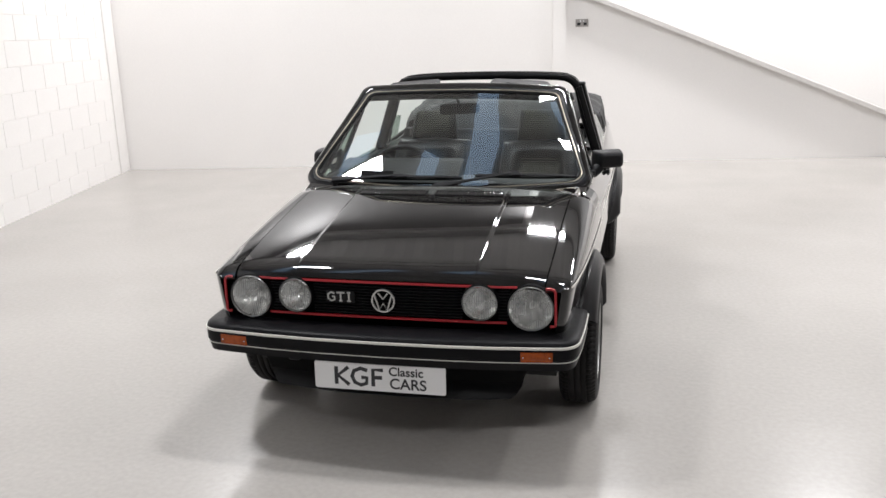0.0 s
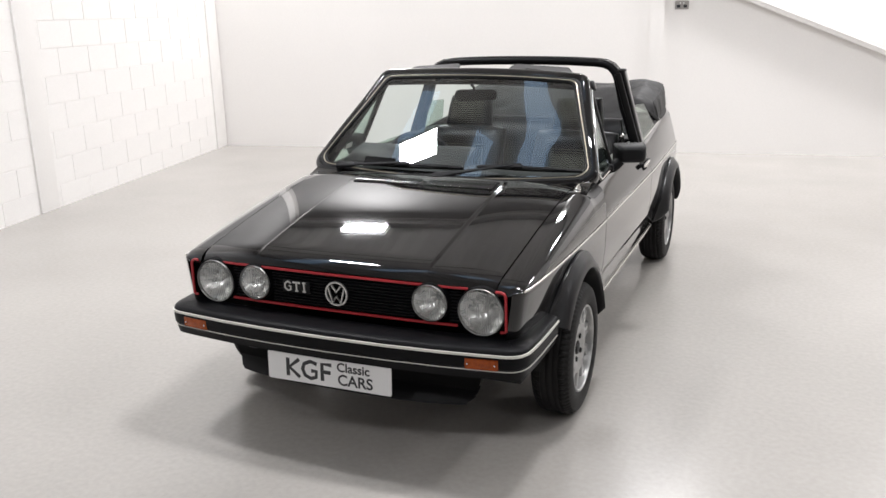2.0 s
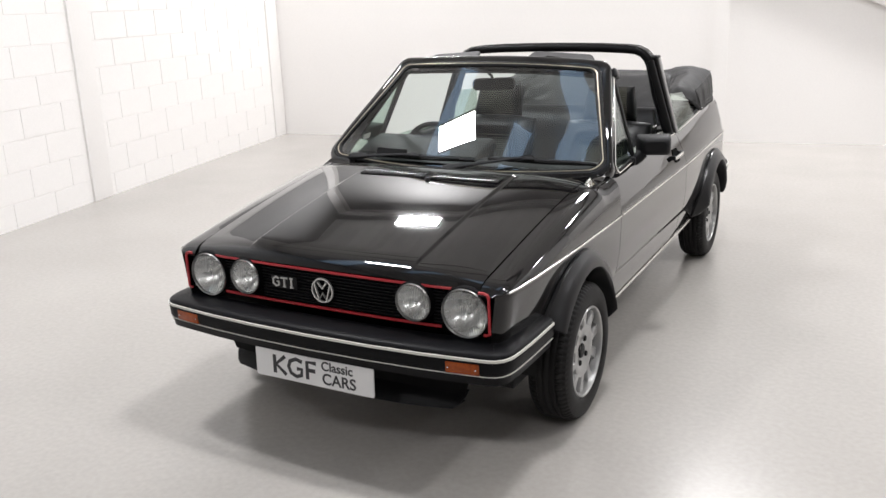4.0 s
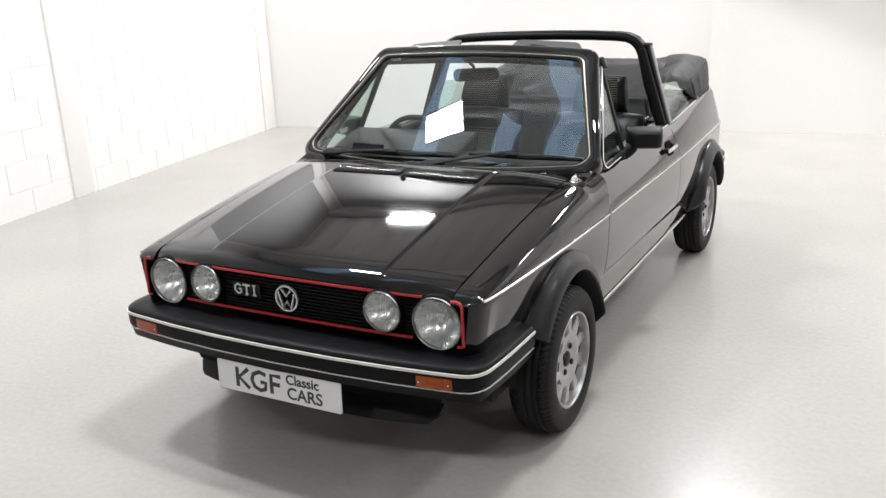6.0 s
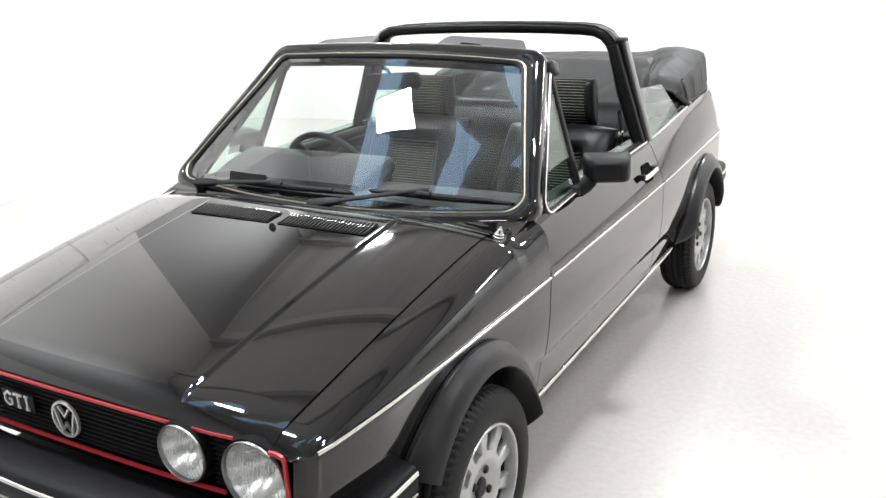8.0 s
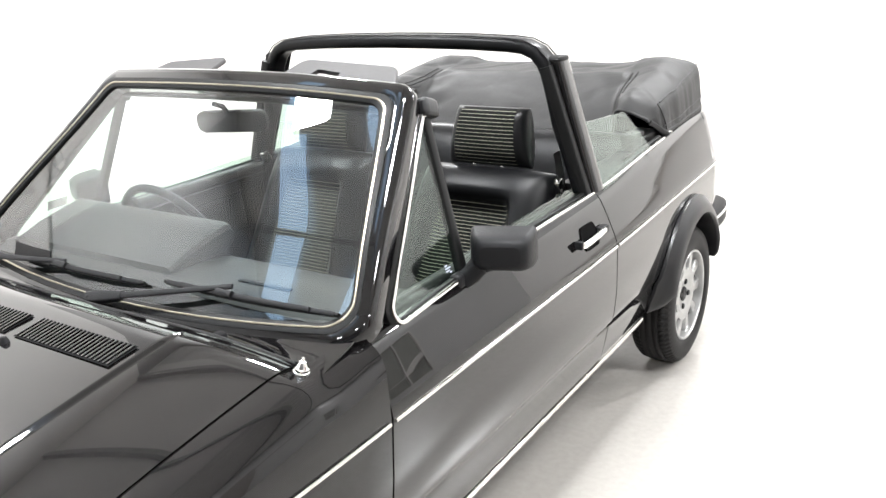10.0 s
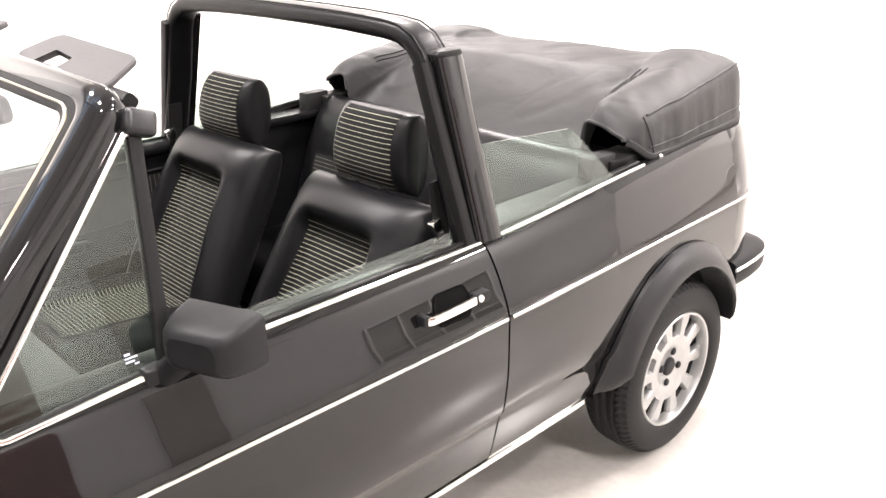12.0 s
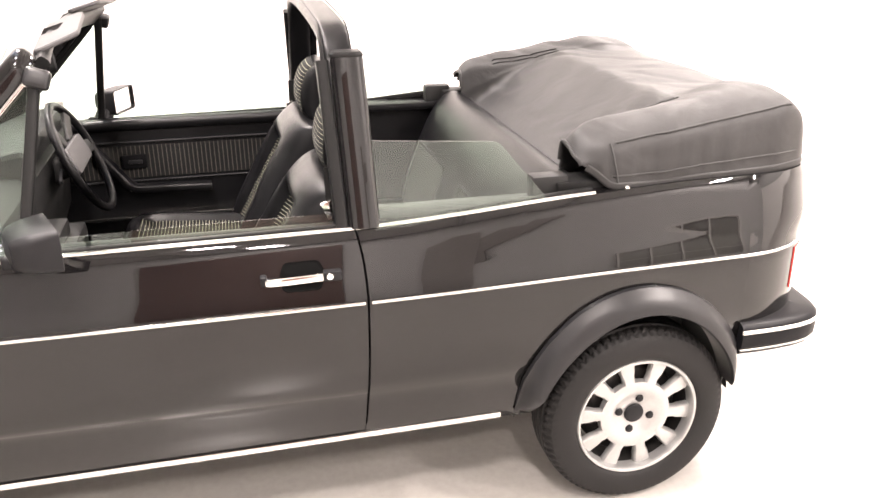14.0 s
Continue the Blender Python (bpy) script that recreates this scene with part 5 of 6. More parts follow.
# ---- door mirrors ----
def door_mirror(side):
    m = Matrix.Translation((side * 0.768, 0.925, 0.944)) @ Matrix.Rotation(side * radians(22), 4, "Z") @ Matrix.Scale(0.96, 4)
    rows = []
    for d, w, h, r in ((-0.052, 0.096, 0.050, 0.018), (-0.048, 0.116, 0.066, 0.020), (-0.036, 0.134, 0.080, 0.020), (-0.01, 0.150, 0.091, 0.018), (0.025, 0.158, 0.097, 0.014), (0.045, 0.160, 0.098, 0.012), (0.047, 0.152, 0.091, 0.010), (0.036, 0.148, 0.087, 0.010)):
        rows.append([m @ Vector((x, d, z)) for x, z in rounded(w, h, r, 4)])
    g = Geo().grid(rows, wrap=True)
    k = len(rows[0])
    g.f.append(tuple(range(k)))
    mir = part("door_mirror", g, PLASTIC, car, "black plastic door mirror")
    g = Geo()
    g.add([m @ Vector((x, 0.037, z)) for x, z in rounded(0.146, 0.085, 0.010, 4)], [tuple(range(k))])
    part("mirror_glass", g, MIRROR, mir, "mirror glass")
    g = Geo()
    g.sweep([(side * 0.690, 0.885, 0.876), (side * 0.708, 0.890, 0.892), (side * 0.722, 0.898, 0.912)], rounded(0.06, 0.045, 0.014, 3), up=(0, 0, 1))
    g.rbox((0.03, 0.09, 0.035), Matrix.Translation((side * 0.690, 0.880, 0.880)), 0.01, 3)
    part("mirror_foot", g, PLASTIC, mir)


door_mirror(1)
door_mirror(-1)

# ---- door handle over a near-black plate, the recess's shade in its colour ----
for side in (1, -1):
    HZ = 0.797
    hx = lambda y, z: side * (side_x(y, z))
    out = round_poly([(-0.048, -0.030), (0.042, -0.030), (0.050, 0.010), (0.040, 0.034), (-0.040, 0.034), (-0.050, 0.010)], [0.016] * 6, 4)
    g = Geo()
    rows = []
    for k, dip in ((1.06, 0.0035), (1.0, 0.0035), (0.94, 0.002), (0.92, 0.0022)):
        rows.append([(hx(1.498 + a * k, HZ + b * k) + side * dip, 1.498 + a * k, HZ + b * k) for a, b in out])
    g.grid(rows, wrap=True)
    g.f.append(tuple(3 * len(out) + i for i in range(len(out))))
    handle = part("door_handle", g, RECESS_SHADE, car, "bright door handle over a black plate painted as recess shade")
    pts = [(hx(y, 0.797 + (y - 1.41) * 0.03) + side * o, y, 0.797 + (y - 1.41) * 0.03) for y, o in ((1.405, 0.012), (1.42, 0.022), (1.46, 0.024), (1.50, 0.024), (1.545, 0.023))]
    part("grip", Geo().sweep(pts, rounded(0.012, 0.019, 0.004, 2), up=(0, 0, 1)), CHROME, handle, "bright flat handle grip")
    for y, w in ((1.406, 0.016), (1.570, 0.044)):
        part("handle_end", Geo().rbox((0.024, w, 0.024), Matrix.Translation((hx(y, 0.80) + side * 0.011, y, 0.799)), 0.004), PLASTIC, handle)
    part("lock", Geo().lathe([(0.0, 0.0025), (0.008, 0.0025), (0.009, 0.0), (0.009, -0.004)], 18, Matrix.Translation((hx(1.562, 0.80) + side * 0.0235, 1.562, 0.8005)) @ Matrix.Rotation(side * radians(90), 4, "Y")), CHROME, handle)

# ---- wheels ----
def wheel_meshes():
    """Tyre, rim, disc and small parts, with the axle along local z, outer face up."""
    made = {}
    tyre = [(0.178, 0.062), (0.183, 0.073), (0.195, 0.081), (0.220, 0.083), (0.243, 0.080), (0.258, 0.074), (0.2675, 0.064), (0.2735, 0.054), (0.2765, 0.034), (0.277, 0.0)]
    prof = [*tyre, *[(r, -h) for r, h in reversed(tyre[:-1])]]
    fine = []
    for i in range(len(prof) - 1):
        k = 1 if abs(prof[i][1]) > 0.079 or prof[i][0] < 0.262 else 5
        fine += [(lerp(prof[i][0], prof[i + 1][0], q / k), lerp(prof[i][1], prof[i + 1][1], q / k)) for q in range(k)]
    fine.append(prof[-1])
    n = 288
    rows = []
    for r, h in fine:
        row = []
        for j in range(n):
            a = 2 * math.pi * j / n
            cut = 0.0
            if r > 0.262:
                q = abs(h)
                lateral = q > 0.037 and ((j * 72 / n + 10 * (q - 0.037)) % 1.0) < 0.30
                rib = 0.012 < q < 0.019 or 0.034 < q < 0.040
                cut = 0.0060 if lateral else 0.0055 if rib else 0.0
            row.append(((r - cut) * math.cos(a), (r - cut) * math.sin(a), h))
        rows.append(row)
    made["tyre"] = (Geo().grid(rows, wrap=True), RUBBER)
    made["rim"] = (Geo().lathe([(0.181, 0.060), (0.183, 0.071), (0.180, 0.0755), (0.174, 0.075), (0.1715, 0.071), (0.1705, 0.064), (0.1695, 0.056), (0.168, 0.046), (0.167, 0.040)], 72), ALLOY)
    # the rim's barrel, coloured dark to put shade behind the slots
    made["shaded_barrel"] = (Geo().lathe([(0.168, 0.041), (0.162, 0.020), (0.155, -0.02), (0.157, -0.06), (0.176, -0.072)], 48), STEEL)
    disc = Geo()
    slots, sub = 10, 7
    n = slots * sub
    # domed centre, spokes between the openings, outer band
    disc.lathe([(0.0, 0.046), (0.034, 0.046), (0.040, 0.049), (0.062, 0.0515), (0.066, 0.0545), (0.084, 0.0585), (0.097, 0.0590), (0.105, 0.057), (0.108, 0.040)], n)
    spoke = Geo()
    for m in (Matrix.Identity(4),):
        half_in, half_out = 0.0185, 0.0225
        rows = []
        for r, hw, z in ((0.092, half_in, 0.0590), (0.108, half_in, 0.0590), (0.122, half_in * 0.98, 0.0580), (0.138, half_out, 0.0575), (0.154, half_out * 1.06, 0.0570), (0.1695, half_out * 1.18, 0.0555)):
            rows.append([m @ Vector((r, -hw, z - 0.020)), m @ Vector((r, -hw, z - 0.009)), m @ Vector((r, -hw + 0.005, z - 0.001)), m @ Vector((r, 0, z + 0.001)), m @ Vector((r, hw - 0.005, z - 0.001)), m @ Vector((r, hw, z - 0.009)), m @ Vector((r, hw, z - 0.020))])
        spoke.grid(rows)
    made["disc"] = (disc, ALLOY)
    made["spoke"] = (spoke, ALLOY)
    made["centre_cap"] = (Geo().lathe([(0.0, 0.054), (0.018, 0.054), (0.026, 0.0525), (0.029, 0.050), (0.030, 0.042)], 28), PLASTIC)
    made["brake_drum"] = (Geo().lathe([(0.0, 0.02), (0.12, 0.02), (0.140, 0.012), (0.147, 0.0), (0.147, -0.05)], 36), STEEL)
    bolt = Geo().lathe([(0.0, 0.057), (0.007, 0.057), (0.0095, 0.056), (0.0105, 0.054), (0.012, 0.052), (0.012, 0.046)], 14)
    made["bolt"] = (bolt, PLASTIC)
    return {k: (fix_normals(g.mesh(k, 40)), m) for k, (g, m) in made.items()}


WHEEL = wheel_meshes()
for me, mat_ in WHEEL.values():
    me.materials.append(mat_)


def wheel(side, y, hub_x, spin, steer=0.0):
    holder = new("wheel", WHEEL["tyre"][0])
    holder["label"] = "silver slotted alloy wheel with black tyre"
    holder.parent = car
    base = Matrix.Translation((side * (hub_x - 0.058) * wide(y), y, 0.277)) @ Matrix.Rotation(radians(steer), 4, "Z") @ Matrix.Rotation(side * radians(90), 4, "Y") @ Matrix.Rotation(radians(spin), 4, "Z")
    holder.matrix_world = base
    for k in ("rim", "shaded_barrel", "disc", "centre_cap", "brake_drum"):
        ob = new(k, WHEEL[k][0])
        ob.parent = holder
    for i in range(10):
        ob = new("spoke", WHEEL["spoke"][0])
        ob.parent = holder
        ob.matrix_local = Matrix.Rotation(radians(36 * i + 18), 4, "Z")
    for i in range(4):
        ob = new("bolt", WHEEL["bolt"][0])
        ob.parent = holder
        ob.matrix_local = Matrix.Rotation(radians(90 * i + 45), 4, "Z") @ Matrix.Translation((0.050, 0, 0))


wheel(1, -0.005, 0.766, 12)
wheel(1, 2.404, 0.742, 31)
wheel(-1, -0.005, 0.766, 5)
wheel(-1, 2.398, 0.742, 47)

# ---- folded roof under its cover ----
HEM_Z = pch((2.19, 0.992), (2.215, 0.980), (2.25, 0.962), (2.285, 0.942), (2.4, 0.940), (2.6, 0.949), (2.94, 0.951))
HEM_X = pch((2.19, 0.632), (2.25, 0.655), (2.30, 0.672), (2.6, 0.668), (2.80, 0.648), (2.90, 0.612), (2.95, 0.560))
EDGE_Z = pch((2.19, 1.012), (2.21, 1.030), (2.24, 1.040), (2.31, 1.050), (2.5, 1.074), (2.75, 1.108), (2.85, 1.118), (2.95, 1.112))
EDGE_X = pch((2.19, 0.606), (2.25, 0.630), (2.31, 0.645), (2.6, 0.640), (2.80, 0.622), (2.90, 0.590), (2.95, 0.545))
ROLL_Z = pch((2.19, 1.030), (2.20, 1.052), (2.22, 1.070), (2.26, 1.086), (2.4, 1.104), (2.6, 1.132), (2.75, 1.158), (2.86, 1.146), (2.95, 1.115))
ROLL_X = pch((2.19, 0.560), (2.3, 0.548), (2.6, 0.545), (2.80, 0.520), (2.95, 0.470))
INNER_Z = pch((2.19, 1.028), (2.25, 1.060), (2.4, 1.072), (2.6, 1.112), (2.75, 1.150), (2.86, 1.142), (2.95, 1.113))
INNER_X = pch((2.19, 0.520), (2.4, 0.470), (2.75, 0.425), (2.95, 0.400))
SHEET_Z = pch((2.19, 0.880), (2.26, 0.925), (2.40, 1.012), (2.53, 1.088), (2.568, 1.108), (2.592, 1.115), (2.70, 1.119), (2.80, 1.124), (2.88, 1.124), (2.95, 1.10))


def cover_section(y):
    """Half of the cover's outline at y, from its middle to its hem: sheet, inner wall, roll, edge, side."""
    back = max(1 - max((y - 2.82) / 0.1305, 0.0) ** 2.4, 0.0) ** (1 / 2.4)
    lo = HEM_Z(y)
    fall = lambda z: lo + (z - lo) * back if z > lo else z
    zm, zi = SHEET_Z(y), INNER_Z(y)
    xi, xv = INNER_X(y), INNER_X(y) - lerp(0.045, 0.075, smooth(2.5, 2.8, y))
    pts = [(0.0, fall(zm)), (0.14, fall(zm - 0.003)), (0.26, fall(zm - 0.004)), (xv, fall(zm + 0.002)), (lerp(xv, xi, 0.62), fall(lerp(zm, zi, 0.5))), (xi, fall(zi)), (ROLL_X(y), fall(ROLL_Z(y))), (EDGE_X(y), fall(EDGE_Z(y))), (lerp(EDGE_X(y), HEM_X(y), 0.6) + 0.006, fall(lerp(lo, EDGE_Z(y), 0.45))), (HEM_X(y), lo)]
    out = []
    for k in range(len(pts) - 1):
        p0, p1, p2, p3 = (Vector(pts[max(min(k + d, len(pts) - 1), 0)]) for d in (-1, 0, 1, 2))
        m1, m2 = (p2 - p0) * 0.42, (p3 - p1) * 0.42
        for q in range(7):
            u = q / 7
            out.append(p1 * (2 * u**3 - 3 * u**2 + 1) + m1 * (u**3 - 2 * u**2 + u) + p2 * (-2 * u**3 + 3 * u**2) + m2 * (u**3 - u**2))
    return [*out, Vector(pts[-1])]


def cover_fold(x, y, side):
    """Slack in the cover: broad sags, diagonal gathers beside the rolls, creases down the sides."""
    q = abs(x)
    w = 0.006 * noise.noise(Vector((x * 3.1, y * 3.7, 3.0))) + 0.0045 * noise.noise(Vector((x * 9.0 + y * 6.0, y * 5.0, 7.0)))
    w -= 0.006 * max(1 - abs(noise.noise(Vector((x * 5.0 - y * 7.0, y * 2.2, 11.0)))) * 6.0, 0.0) * (1 - smooth(0.50, 0.60, q))      # sharp pinches in the sheet
    w -= 0.005 * max(1 - abs(noise.noise(Vector((q * 4.0, y * 9.0 + q * 6.0, 15.0)))) * 6.0, 0.0) * smooth(0.50, 0.58, q)
    w += 0.007 * math.sin(38 * (y * 0.9 + q * 0.8) + 4 * noise.noise(Vector((x * 4, y * 4, 1.0)))) * math.exp(-((q - 0.37) / 0.05) ** 2) * (1 - smooth(2.40, 2.62, y))
    w += 0.006 * max(math.sin(30 * (y + 1.1 * q)), 0.0) ** 3 * math.exp(-((q - 0.59) / 0.07) ** 2) * smooth(2.34, 2.45, y) * (1 - smooth(2.7, 2.85, y))
    return w * (1 - smooth(2.84, 2.93, y)) * (0.4 + 0.6 * smooth(2.2, 2.3, y))


def cover_point(y, k, side):
    p = cover_section(y)[k]
    hem = 1 - smooth(0.0, 0.03, p.y - HEM_Z(y))
    w = cover_fold(side * p.x, y, side) * (1 - hem)
    steep = smooth(0.57, 0.66, p.x)      # on the side the slack pushes out, elsewhere up
    front = 0.045 * (1 - smooth(2.19, 2.46, y)) + 0.018 * smooth(0.60, 0.66, p.x) * (1 - smooth(2.19, 2.26, y))
    return Vector((side * (p.x + w * steep), y + front + (0.015 * (1 - (p.x / 0.7) ** 2)) * smooth(2.80, 2.95, y), p.y + w * (1 - steep)))


g = Geo()
N_SEC = len(cover_section(2.5))
rows = []
for y in [*steps(2.19, 2.30, 11), *steps(2.32, 2.80, 32), *steps(2.815, 2.93, 12), 2.938, 2.944, 2.948, 2.950]:
    rows.append([*[cover_point(y, k, -1) for k in range(N_SEC - 1, 0, -1)], *[cover_point(y, k, 1) for k in range(N_SEC)]])
g.grid(rows)
cover = part("roof_cover", g, HOOD_CLOTH, car, "black vinyl cover over the folded soft top", sharp=60, thick=0.006)
EDGE_K, LOW_K, ROLL_K = 49, 59, 42
for side in (1, -1):
    along = lambda k, y0, y1, n=36: [cover_point(y, k, side) for y in steps(y0, y1, n)]
    up = Vector((side * 0.5, 0, 0.8))
    for line, r in ((along(EDGE_K, 2.305, 2.86), 0.0035), (along(LOW_K, 2.285, 2.88), 0.003), ([cover_point(2.285 + 0.02 * (k - EDGE_K) / 14, k, side) for k in range(EDGE_K, N_SEC)], 0.003)):
        part("piping", Geo().sweep([p + up * 0.001 for p in line], ring(r, 8)), HOOD_CLOTH, cover)
    # twin welts of the zip where the roll meets the sheet
    for dk in (35, 37):
        part("zip_welt", Geo().sweep([p + Vector((0, 0, 0.001)) for p in along(dk, 2.33, 2.60, 20)], ring(0.003, 6)), GASKET, cover)
    # bound edge round the open mouth of the roll, and the hem with its press stud
    lip = [cover_point(2.19, k, side) for k in range(30, N_SEC)]
    part("mouth_binding", Geo().sweep([p + Vector((0, -0.002, 0)) for p in lip], ring(0.006, 8)), HOOD_CLOTH, cover)
    hem = [cover_point(y, N_SEC - 1, side) for y in steps(2.20, 2.925, 40)]
    part("hem", Geo().sweep(hem, rounded(0.008, 0.020, 0.004, 3), up=(0, 0, 1)), HOOD_CLOTH, cover)
    part("press_stud", Geo().lathe([(0.0, 0.004), (0.005, 0.0035), (0.0075, 0.001), (0.008, -0.003)], 14, Matrix.Translation(cover_point(2.335, N_SEC - 1, side) + Vector((side * 0.007, 0, -0.004))) @ Matrix.Rotation(side * radians(90), 4, "Y")), CHROME, cover)
    # roof frame end below the cover's nose
    part("roof_frame", Geo().rbox((0.09, 0.16, 0.045), Matrix.Translation((side * 0.600, 2.255, 0.93)), 0.008), GASKET, car)

# ---- cabin ----
g = Geo().rbox((1.25, 1.85, 0.04), Matrix.Translation((0, 1.38, 0.312)), 0.01)
part("cabin_floor", g, CARPET, car)
g = Geo().rbox((0.22, 1.5, 0.16), Matrix.Translation((0, 1.25, 0.34)), 0.04, 3)
part("tunnel", g, CARPET, car)
part("bulkhead", Geo().rbox((1.30, 0.03, 0.62), Matrix.Translation((0, 0.54, 0.58)), 0.01), CARPET, car)
for side in (1, -1):
    # inner door skin: dark plastic, cloth band, armrest, pocket
    card = part("door_card", Geo().rbox((0.03, 1.13, 0.54), Matrix.Translation((side * 0.648, 1.05, 0.605)), 0.01), LEATHER, car, "black door trim with a ribbed cloth band")
    g = Geo()
    g.grid([[(side * 0.6315, y, z) for z in steps(0.668, 0.792, 4)] for y in steps(0.68, 1.58, 12)], uv=[[(y, z) for z in steps(0.668, 0.792, 4)] for y in steps(0.68, 1.58, 12)])
    part("cloth_band", g, CLOTH_FAINT, card, "ribbed dark cloth")
    part("top_roll", Geo().sweep([(side * 0.645, y, 0.872) for y in steps(0.55, 1.63, 10)], rounded(0.055, 0.045, 0.02, 4)), LEATHER, card)
    part("armrest", Geo().sweep([(side * 0.622, 0.84, 0.80), (side * 0.612, 0.90, 0.725), (side * 0.602, 0.955, 0.652), (side * 0.60, 0.985, 0.636), (side * 0.60, 1.10, 0.632), (side * 0.60, 1.26, 0.626)], rounded(0.045, 0.030, 0.010, 3)), LEATHER, card)
    part("latch", Geo().rbox((0.012, 0.09, 0.055), Matrix.Translation((side * 0.627, 0.985, 0.732)), 0.006), GRILLE_BLACK, card, "dark inner door latch plate")
    for z in (0.806, 0.655):
        part("trim_bead", Geo().sweep([(side * 0.632, y, z) for y in steps(0.66, 1.59, 6)], ring(0.004, 8)), PLASTIC, card)
    part("armrest_end", Geo().rbox((0.02, 0.006, 0.022), Matrix.Translation((side * 0.592, 0.962, 0.640)), 0.002), CHROME, card)
    part("latch_pull", Geo().rbox((0.010, 0.05, 0.016), Matrix.Translation((side * 0.620, 0.99, 0.732)), 0.004), PLASTIC, card)
    part("sill_plate", Geo().rbox((0.02, 1.05, 0.008), Matrix.Translation((side * 0.615, 1.02, 0.516)), 0.002), BRIGHT, card)
    # rear quarter trim
    qt = part("quarter_trim", Geo().rbox((0.06, 0.62, 0.60), Matrix.Translation((side * 0.645, 1.95, 0.60)), 0.02), LEATHER, car)
    part("trim_shelf", Geo().rbox((0.11, 0.60, 0.03), Matrix.Translation((side * 0.625, 1.95, 0.895)), 0.012), LEATHER, qt)
    part("belt_reel", Geo().rbox((0.05, 0.10, 0.07), Matrix.Translation((side * 0.61, 2.16, 0.935)), 0.01), DASH, qt)

# dashboard, instrument hood, wheel
dash = part("dashboard", Geo().grid([[(x, y, z) for x in steps(-0.64, 0.64, 20)] for y, z in ((0.50, 0.885), (0.56, 0.897), (0.66, 0.895), (0.74, 0.885), (0.775, 0.87), (0.78, 0.84), (0.775, 0.76), (0.75, 0.70), (0.74, 0.60), (0.70, 0.50), (0.56, 0.48))]), DASH, car, "black plastic dashboard", thick=0.006)
g = Geo()
rows = []
for x, k in ((-0.600, 0.80), (-0.596, 0.93), (-0.582, 1.0), (-0.40, 1.0), (-0.15, 1.0), (0.025, 1.0), (0.042, 0.95), (0.047, 0.82)):
    rows.append([(x, y, 0.86 + (z - 0.86) * k) for y, z in ((0.545, 0.875), (0.555, 0.912), (0.62, 0.938), (0.70, 0.960), (0.755, 0.971), (0.771, 0.968), (0.778, 0.952), (0.775, 0.93), (0.755, 0.915), (0.75, 0.86))])
g.grid(rows)
n = 10
g.f += [tuple(range(n)), tuple(70 + i for i in range(n))[::-1]]
part("instrument_hood", g, DASH, dash, "hooded instrument binnacle")
part("glove_shelf", Geo().rbox((0.60, 0.10, 0.05), Matrix.Translation((0.30, 0.80, 0.72)), 0.012), DASH, dash)
part("centre_console", Geo().rbox((0.20, 0.20, 0.35), Matrix.Translation((0.0, 0.78, 0.52)), 0.015), DASH, dash)
part("vent_strip", Geo().rbox((0.16, 0.016, 0.006), Matrix.Translation((0.32, 0.60, 0.897)), 0.002), GRILLE_BLACK, dash)

SW = Matrix.Translation((-0.295, 0.862, 0.852)) @ Matrix.Rotation(radians(-67.5), 4, "X")
g = Geo().sweep([SW @ Vector((0.186 * math.cos(a), 0.186 * math.sin(a), 0.0)) for a in steps(0, 2 * math.pi, 48)[:-1]], ring(0.0135, 10), ups=[SW.to_3x3() @ Vector((0, 0, 1))] * 48, closed=True)
steer = part("steering_wheel", g, LEATHER, car, "black four-spoke steering wheel")
part("hub", Geo().prism(round_poly([(-0.125, -0.045), (0.125, -0.045), (0.135, 0.045), (-0.135, 0.045)], [0.02] * 4, 4), 0.034, SW @ Matrix.Translation((0, -0.015, -0.030)), 0.008), VISOR, steer, "broad padded wheel centre")
for a in (2, 178, -48, 228):
    d = Vector((math.cos(radians(a)), math.sin(radians(a)), 0))
    part("spoke", Geo().sweep([SW @ (d * 0.05 + Vector((0, -0.015, -0.016))), SW @ (d * 0.12 + Vector((0, -0.010, -0.008))), SW @ (d * 0.184)], rounded(0.046, 0.014, 0.005, 2), up=SW.to_3x3() @ Vector((0, 0, 1))), DASH, steer)
part("column", Geo().sweep([SW @ Vector((0, 0, -0.03)), SW @ Vector((0, 0, -0.22))], rounded(0.09, 0.08, 0.02, 3), up=(0, 0, 1)), DASH, steer)
part("stalk", Geo().sweep([SW @ Vector((0.02, 0.0, -0.07)), SW @ Vector((0.15, 0.02, -0.06))], ring(0.006, 8)), PLASTIC, steer)


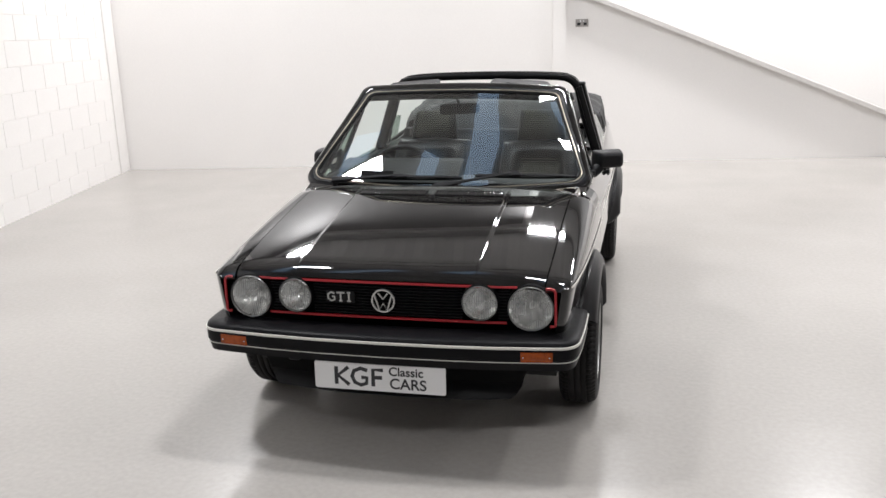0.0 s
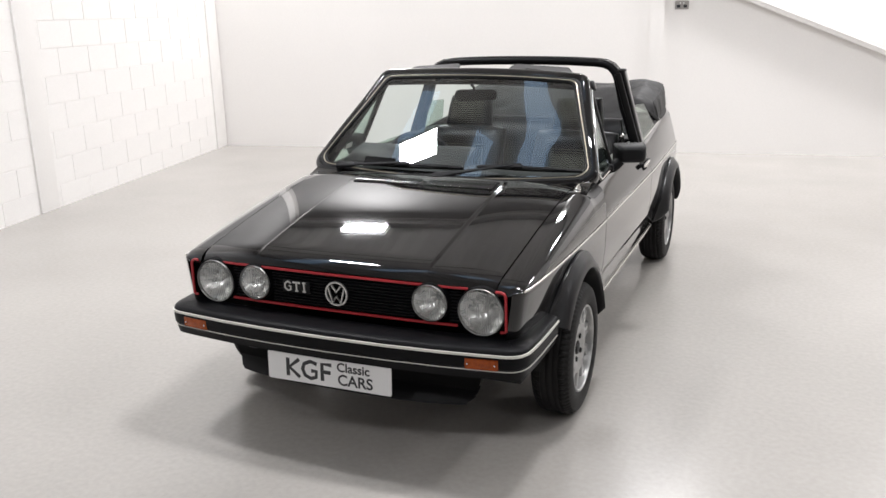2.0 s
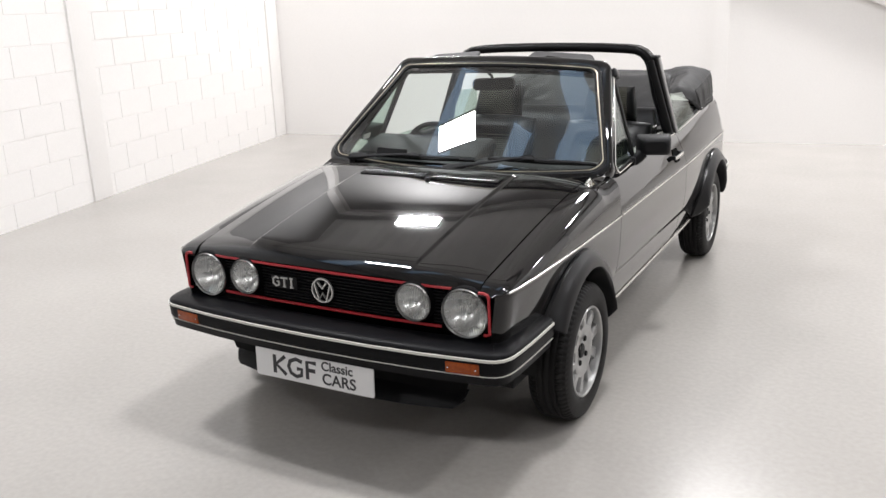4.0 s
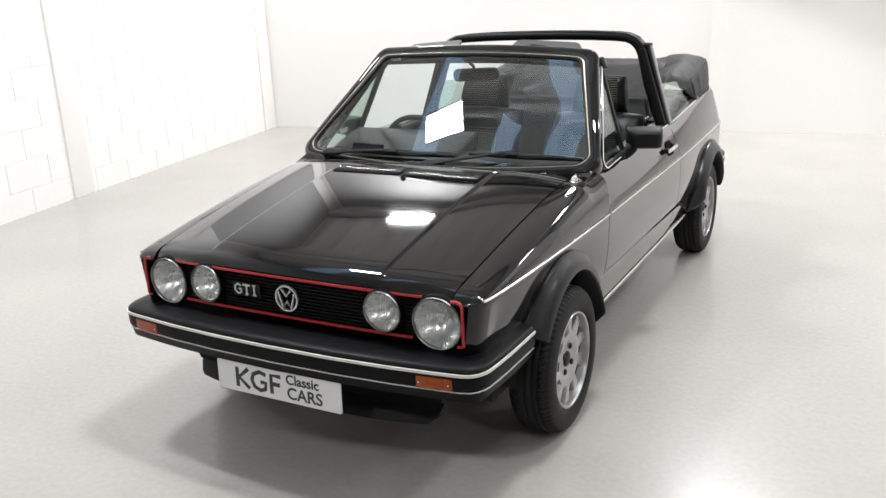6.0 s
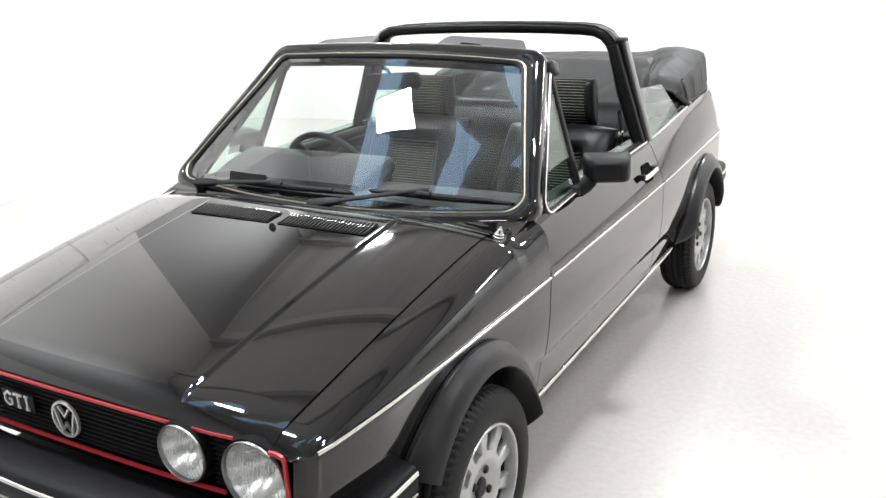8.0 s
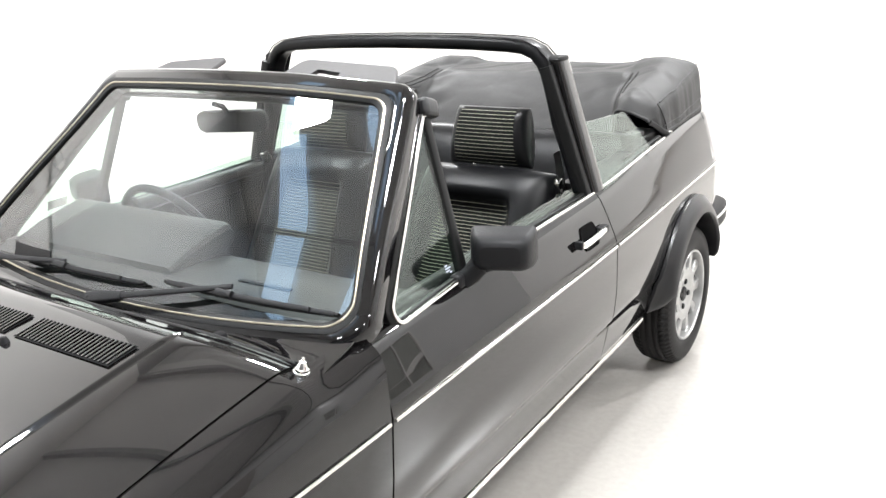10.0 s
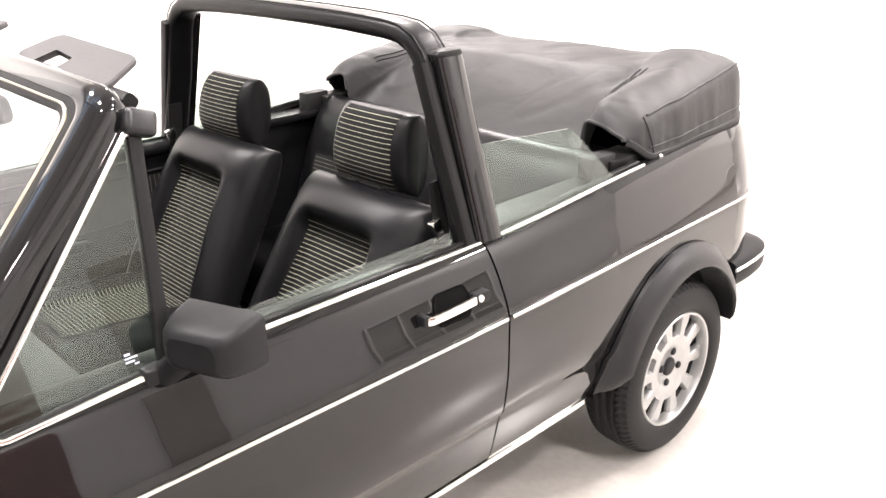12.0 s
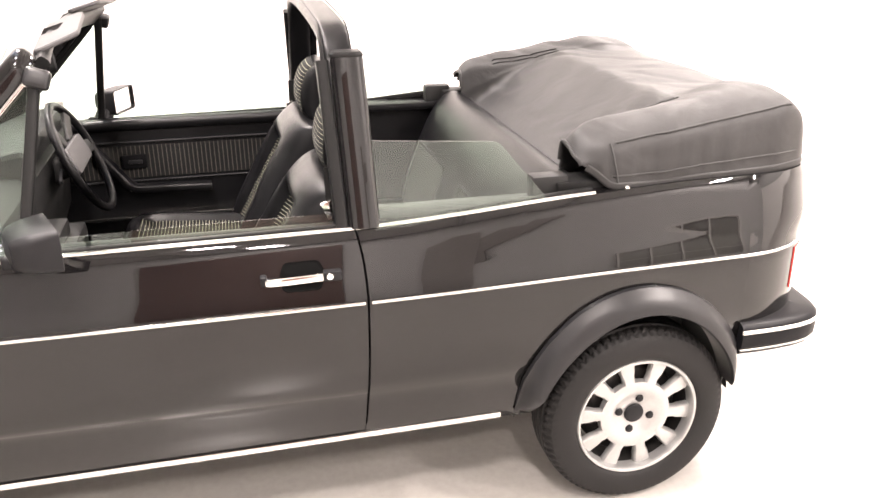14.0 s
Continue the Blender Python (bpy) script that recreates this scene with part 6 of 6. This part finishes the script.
def front_seat(cx, y0, lean):
    """A bucket seat: striped cushion and back in black leatherette bolsters, and a loaf-shaped headrest."""
    mb = Matrix.Translation((cx, y0, 0.427)) @ Matrix.Rotation(radians(lean), 4, "X")
    seat = part("seat_backrest", pad(0.51, 0.595, 0.112, 0.085, mb, 2.7, 3.6, dip=0.66, dip_u=0.66, dip_v=(0.06, 0.79), taper=0.90, narrow=0.76, nu=40, nv=44), LEATHER, car, "black bucket seat back with striped cloth middle", sharp=70)
    part("back_cloth", inlay(0.51, 0.595, 0.112, mb, 2.7, 3.6, dip=0.66, dip_u=0.66, dip_v=(0.06, 0.79), taper=0.90, narrow=0.76), CLOTH_ACROSS, seat, "black cloth with thin pale lines", sharp=70)
    mc = Matrix.Translation((cx, 0.94, 0.478)) @ Matrix.Rotation(radians(-5), 4, "X")
    part("cushion", pad(0.50, 0.56, 0.125, 0.12, mc, 2.6, 4.2, dip=0.45, dip_u=0.56, dip_v=(0.10, 1.2)), LEATHER, seat, "black leatherette seat cushion", sharp=70)
    part("cushion_cloth", inlay(0.50, 0.56, 0.125, mc, 2.6, 4.2, dip=0.45, dip_u=0.56, dip_v=(0.10, 0.90)), CLOTH_ACROSS, seat, "black cloth with thin pale lines", sharp=70)
    mh = Matrix.Translation((cx, 1.638, 0.948)) @ Matrix.Rotation(radians(80), 4, "X")
    head = part("headrest", pad(0.290, 0.190, 0.070, 0.070, mh, 3.0, 2.3, taper=0.86), LEATHER, seat, "loaf-shaped headrest, striped in front", sharp=70)
    part("headrest_cloth", inlay(0.290, 0.190, 0.070, mh, 3.0, 2.3, dip_u=0.76, dip_v=(0.05, 0.985), taper=0.86, lift=0.0025), CLOTH_ACROSS, head, "black cloth with thin pale lines", sharp=70)
    for dx in (-0.05, 0.05):
        part("headrest_bar", Geo().sweep([(cx + dx, 1.615, 0.93), (cx + dx, 1.625, 1.0)], ring(0.006, 8)), CHROME, seat)
    part("seat_base", Geo().rbox((0.40, 0.42, 0.12), Matrix.Translation((cx, 1.30, 0.34)), 0.02), GASKET, seat)
    part("recliner", Geo().lathe([(0.0, 0.02), (0.03, 0.02), (0.034, 0.012), (0.034, 0.0)], 18, Matrix.Translation((cx + 0.235, 1.46, 0.47)) @ Matrix.Rotation(radians(90), 4, "Y")), PLASTIC, seat)


front_seat(0.340, 1.330, 58.5)
front_seat(-0.318, 1.355, 60.5)

# rear bench
mr = Matrix.Translation((0, 2.045, 0.432)) @ Matrix.Rotation(radians(69), 4, "X")
bench = part("rear_bench", pad(1.16, 0.55, 0.105, 0.08, mr, 9, 2.7, nu=36), LEATHER, car, "black rear bench with striped seats", sharp=70)
for sx in (-1, 1):
    m2 = mr @ Matrix.Translation((sx * 0.29, 0, 0))
    part("bench_cloth", inlay(0.52, 0.55, 0.105, m2, 9, 2.7, dip_u=0.75, dip_v=(0.10, 0.60), lift=0.004), CLOTH_BENCH, bench, "black cloth with thin pale lines", sharp=70)
part("bench_cushion", pad(1.16, 0.44, 0.12, 0.10, Matrix.Translation((0, 1.66, 0.42)), 9, 4.5, nu=36), LEATHER, bench, sharp=70)
part("parcel_panel", Geo().grid([[(x, y, z) for x in steps(-0.60, 0.60, 6)] for y, z in ((2.17, 0.90), (2.24, 0.905), (2.30, 0.90), (2.5, 0.88))]), LEATHER, car, thick=0.01)

# the car stands slightly askew
car.matrix_world = Matrix.Translation((-0.0125, -0.006, 0)) @ Matrix.Rotation(0.0105, 4, "Z")

# ---- painted blocks of the side wall: separate pieces with recessed joints ----
BLOCK_LONG, BLOCK_HIGH, JOINT = 0.47, 0.238, 0.007
turn_left = Matrix.Rotation(math.atan2(ALONG_LEFT.y, ALONG_LEFT.x), 4, "Z")


def block_mesh(length):
    me = Geo().rbox((length - JOINT, 0.012, BLOCK_HIGH - JOINT), None, 0.0015, 1).mesh("block", flat=True)
    me.materials.append(BLOCK_PAINT)
    return me


WHOLE, HALF = block_mesh(BLOCK_LONG), block_mesh(BLOCK_LONG / 2)
rest = Geo()
count = 0
for s0, s1 in ((0.30, 3.66), (3.915, 7.55), (7.80, 11.3), (11.55, 15.4)):
    for row in range(18):
        z = 0.196 - BLOCK_HIGH / 2 + row * BLOCK_HIGH
        if z + BLOCK_HIGH / 2 > CEILING:
            continue
        s = s0
        first = row % 2 == 1
        while s < s1 - 0.02:
            length = BLOCK_LONG / 2 if first else min(BLOCK_LONG, s1 - s)
            first = False
            me = WHOLE if abs(length - BLOCK_LONG) < 1e-6 else HALF if abs(length - BLOCK_LONG / 2) < 1e-6 else None
            if length > 0.05:
                place = Matrix.Translation(on_left(s + length / 2, z, -0.0065 + 0.0008 * noise.noise(Vector((s * 3, z * 3, 0))))) @ turn_left
                if s0 < 7 and z < 2.75 and count < 300:
                    ob = new("block", me if me else block_mesh(length))
                    ob.parent = wall_left
                    ob.matrix_world = place
                    count += 1
                else:
                    rest.rbox((length - JOINT, 0.012, BLOCK_HIGH - JOINT), place, 0.0, 1)
            s += length
tagged(part("blocks", rest, BLOCK_PAINT, wall_left), kind="stuff")
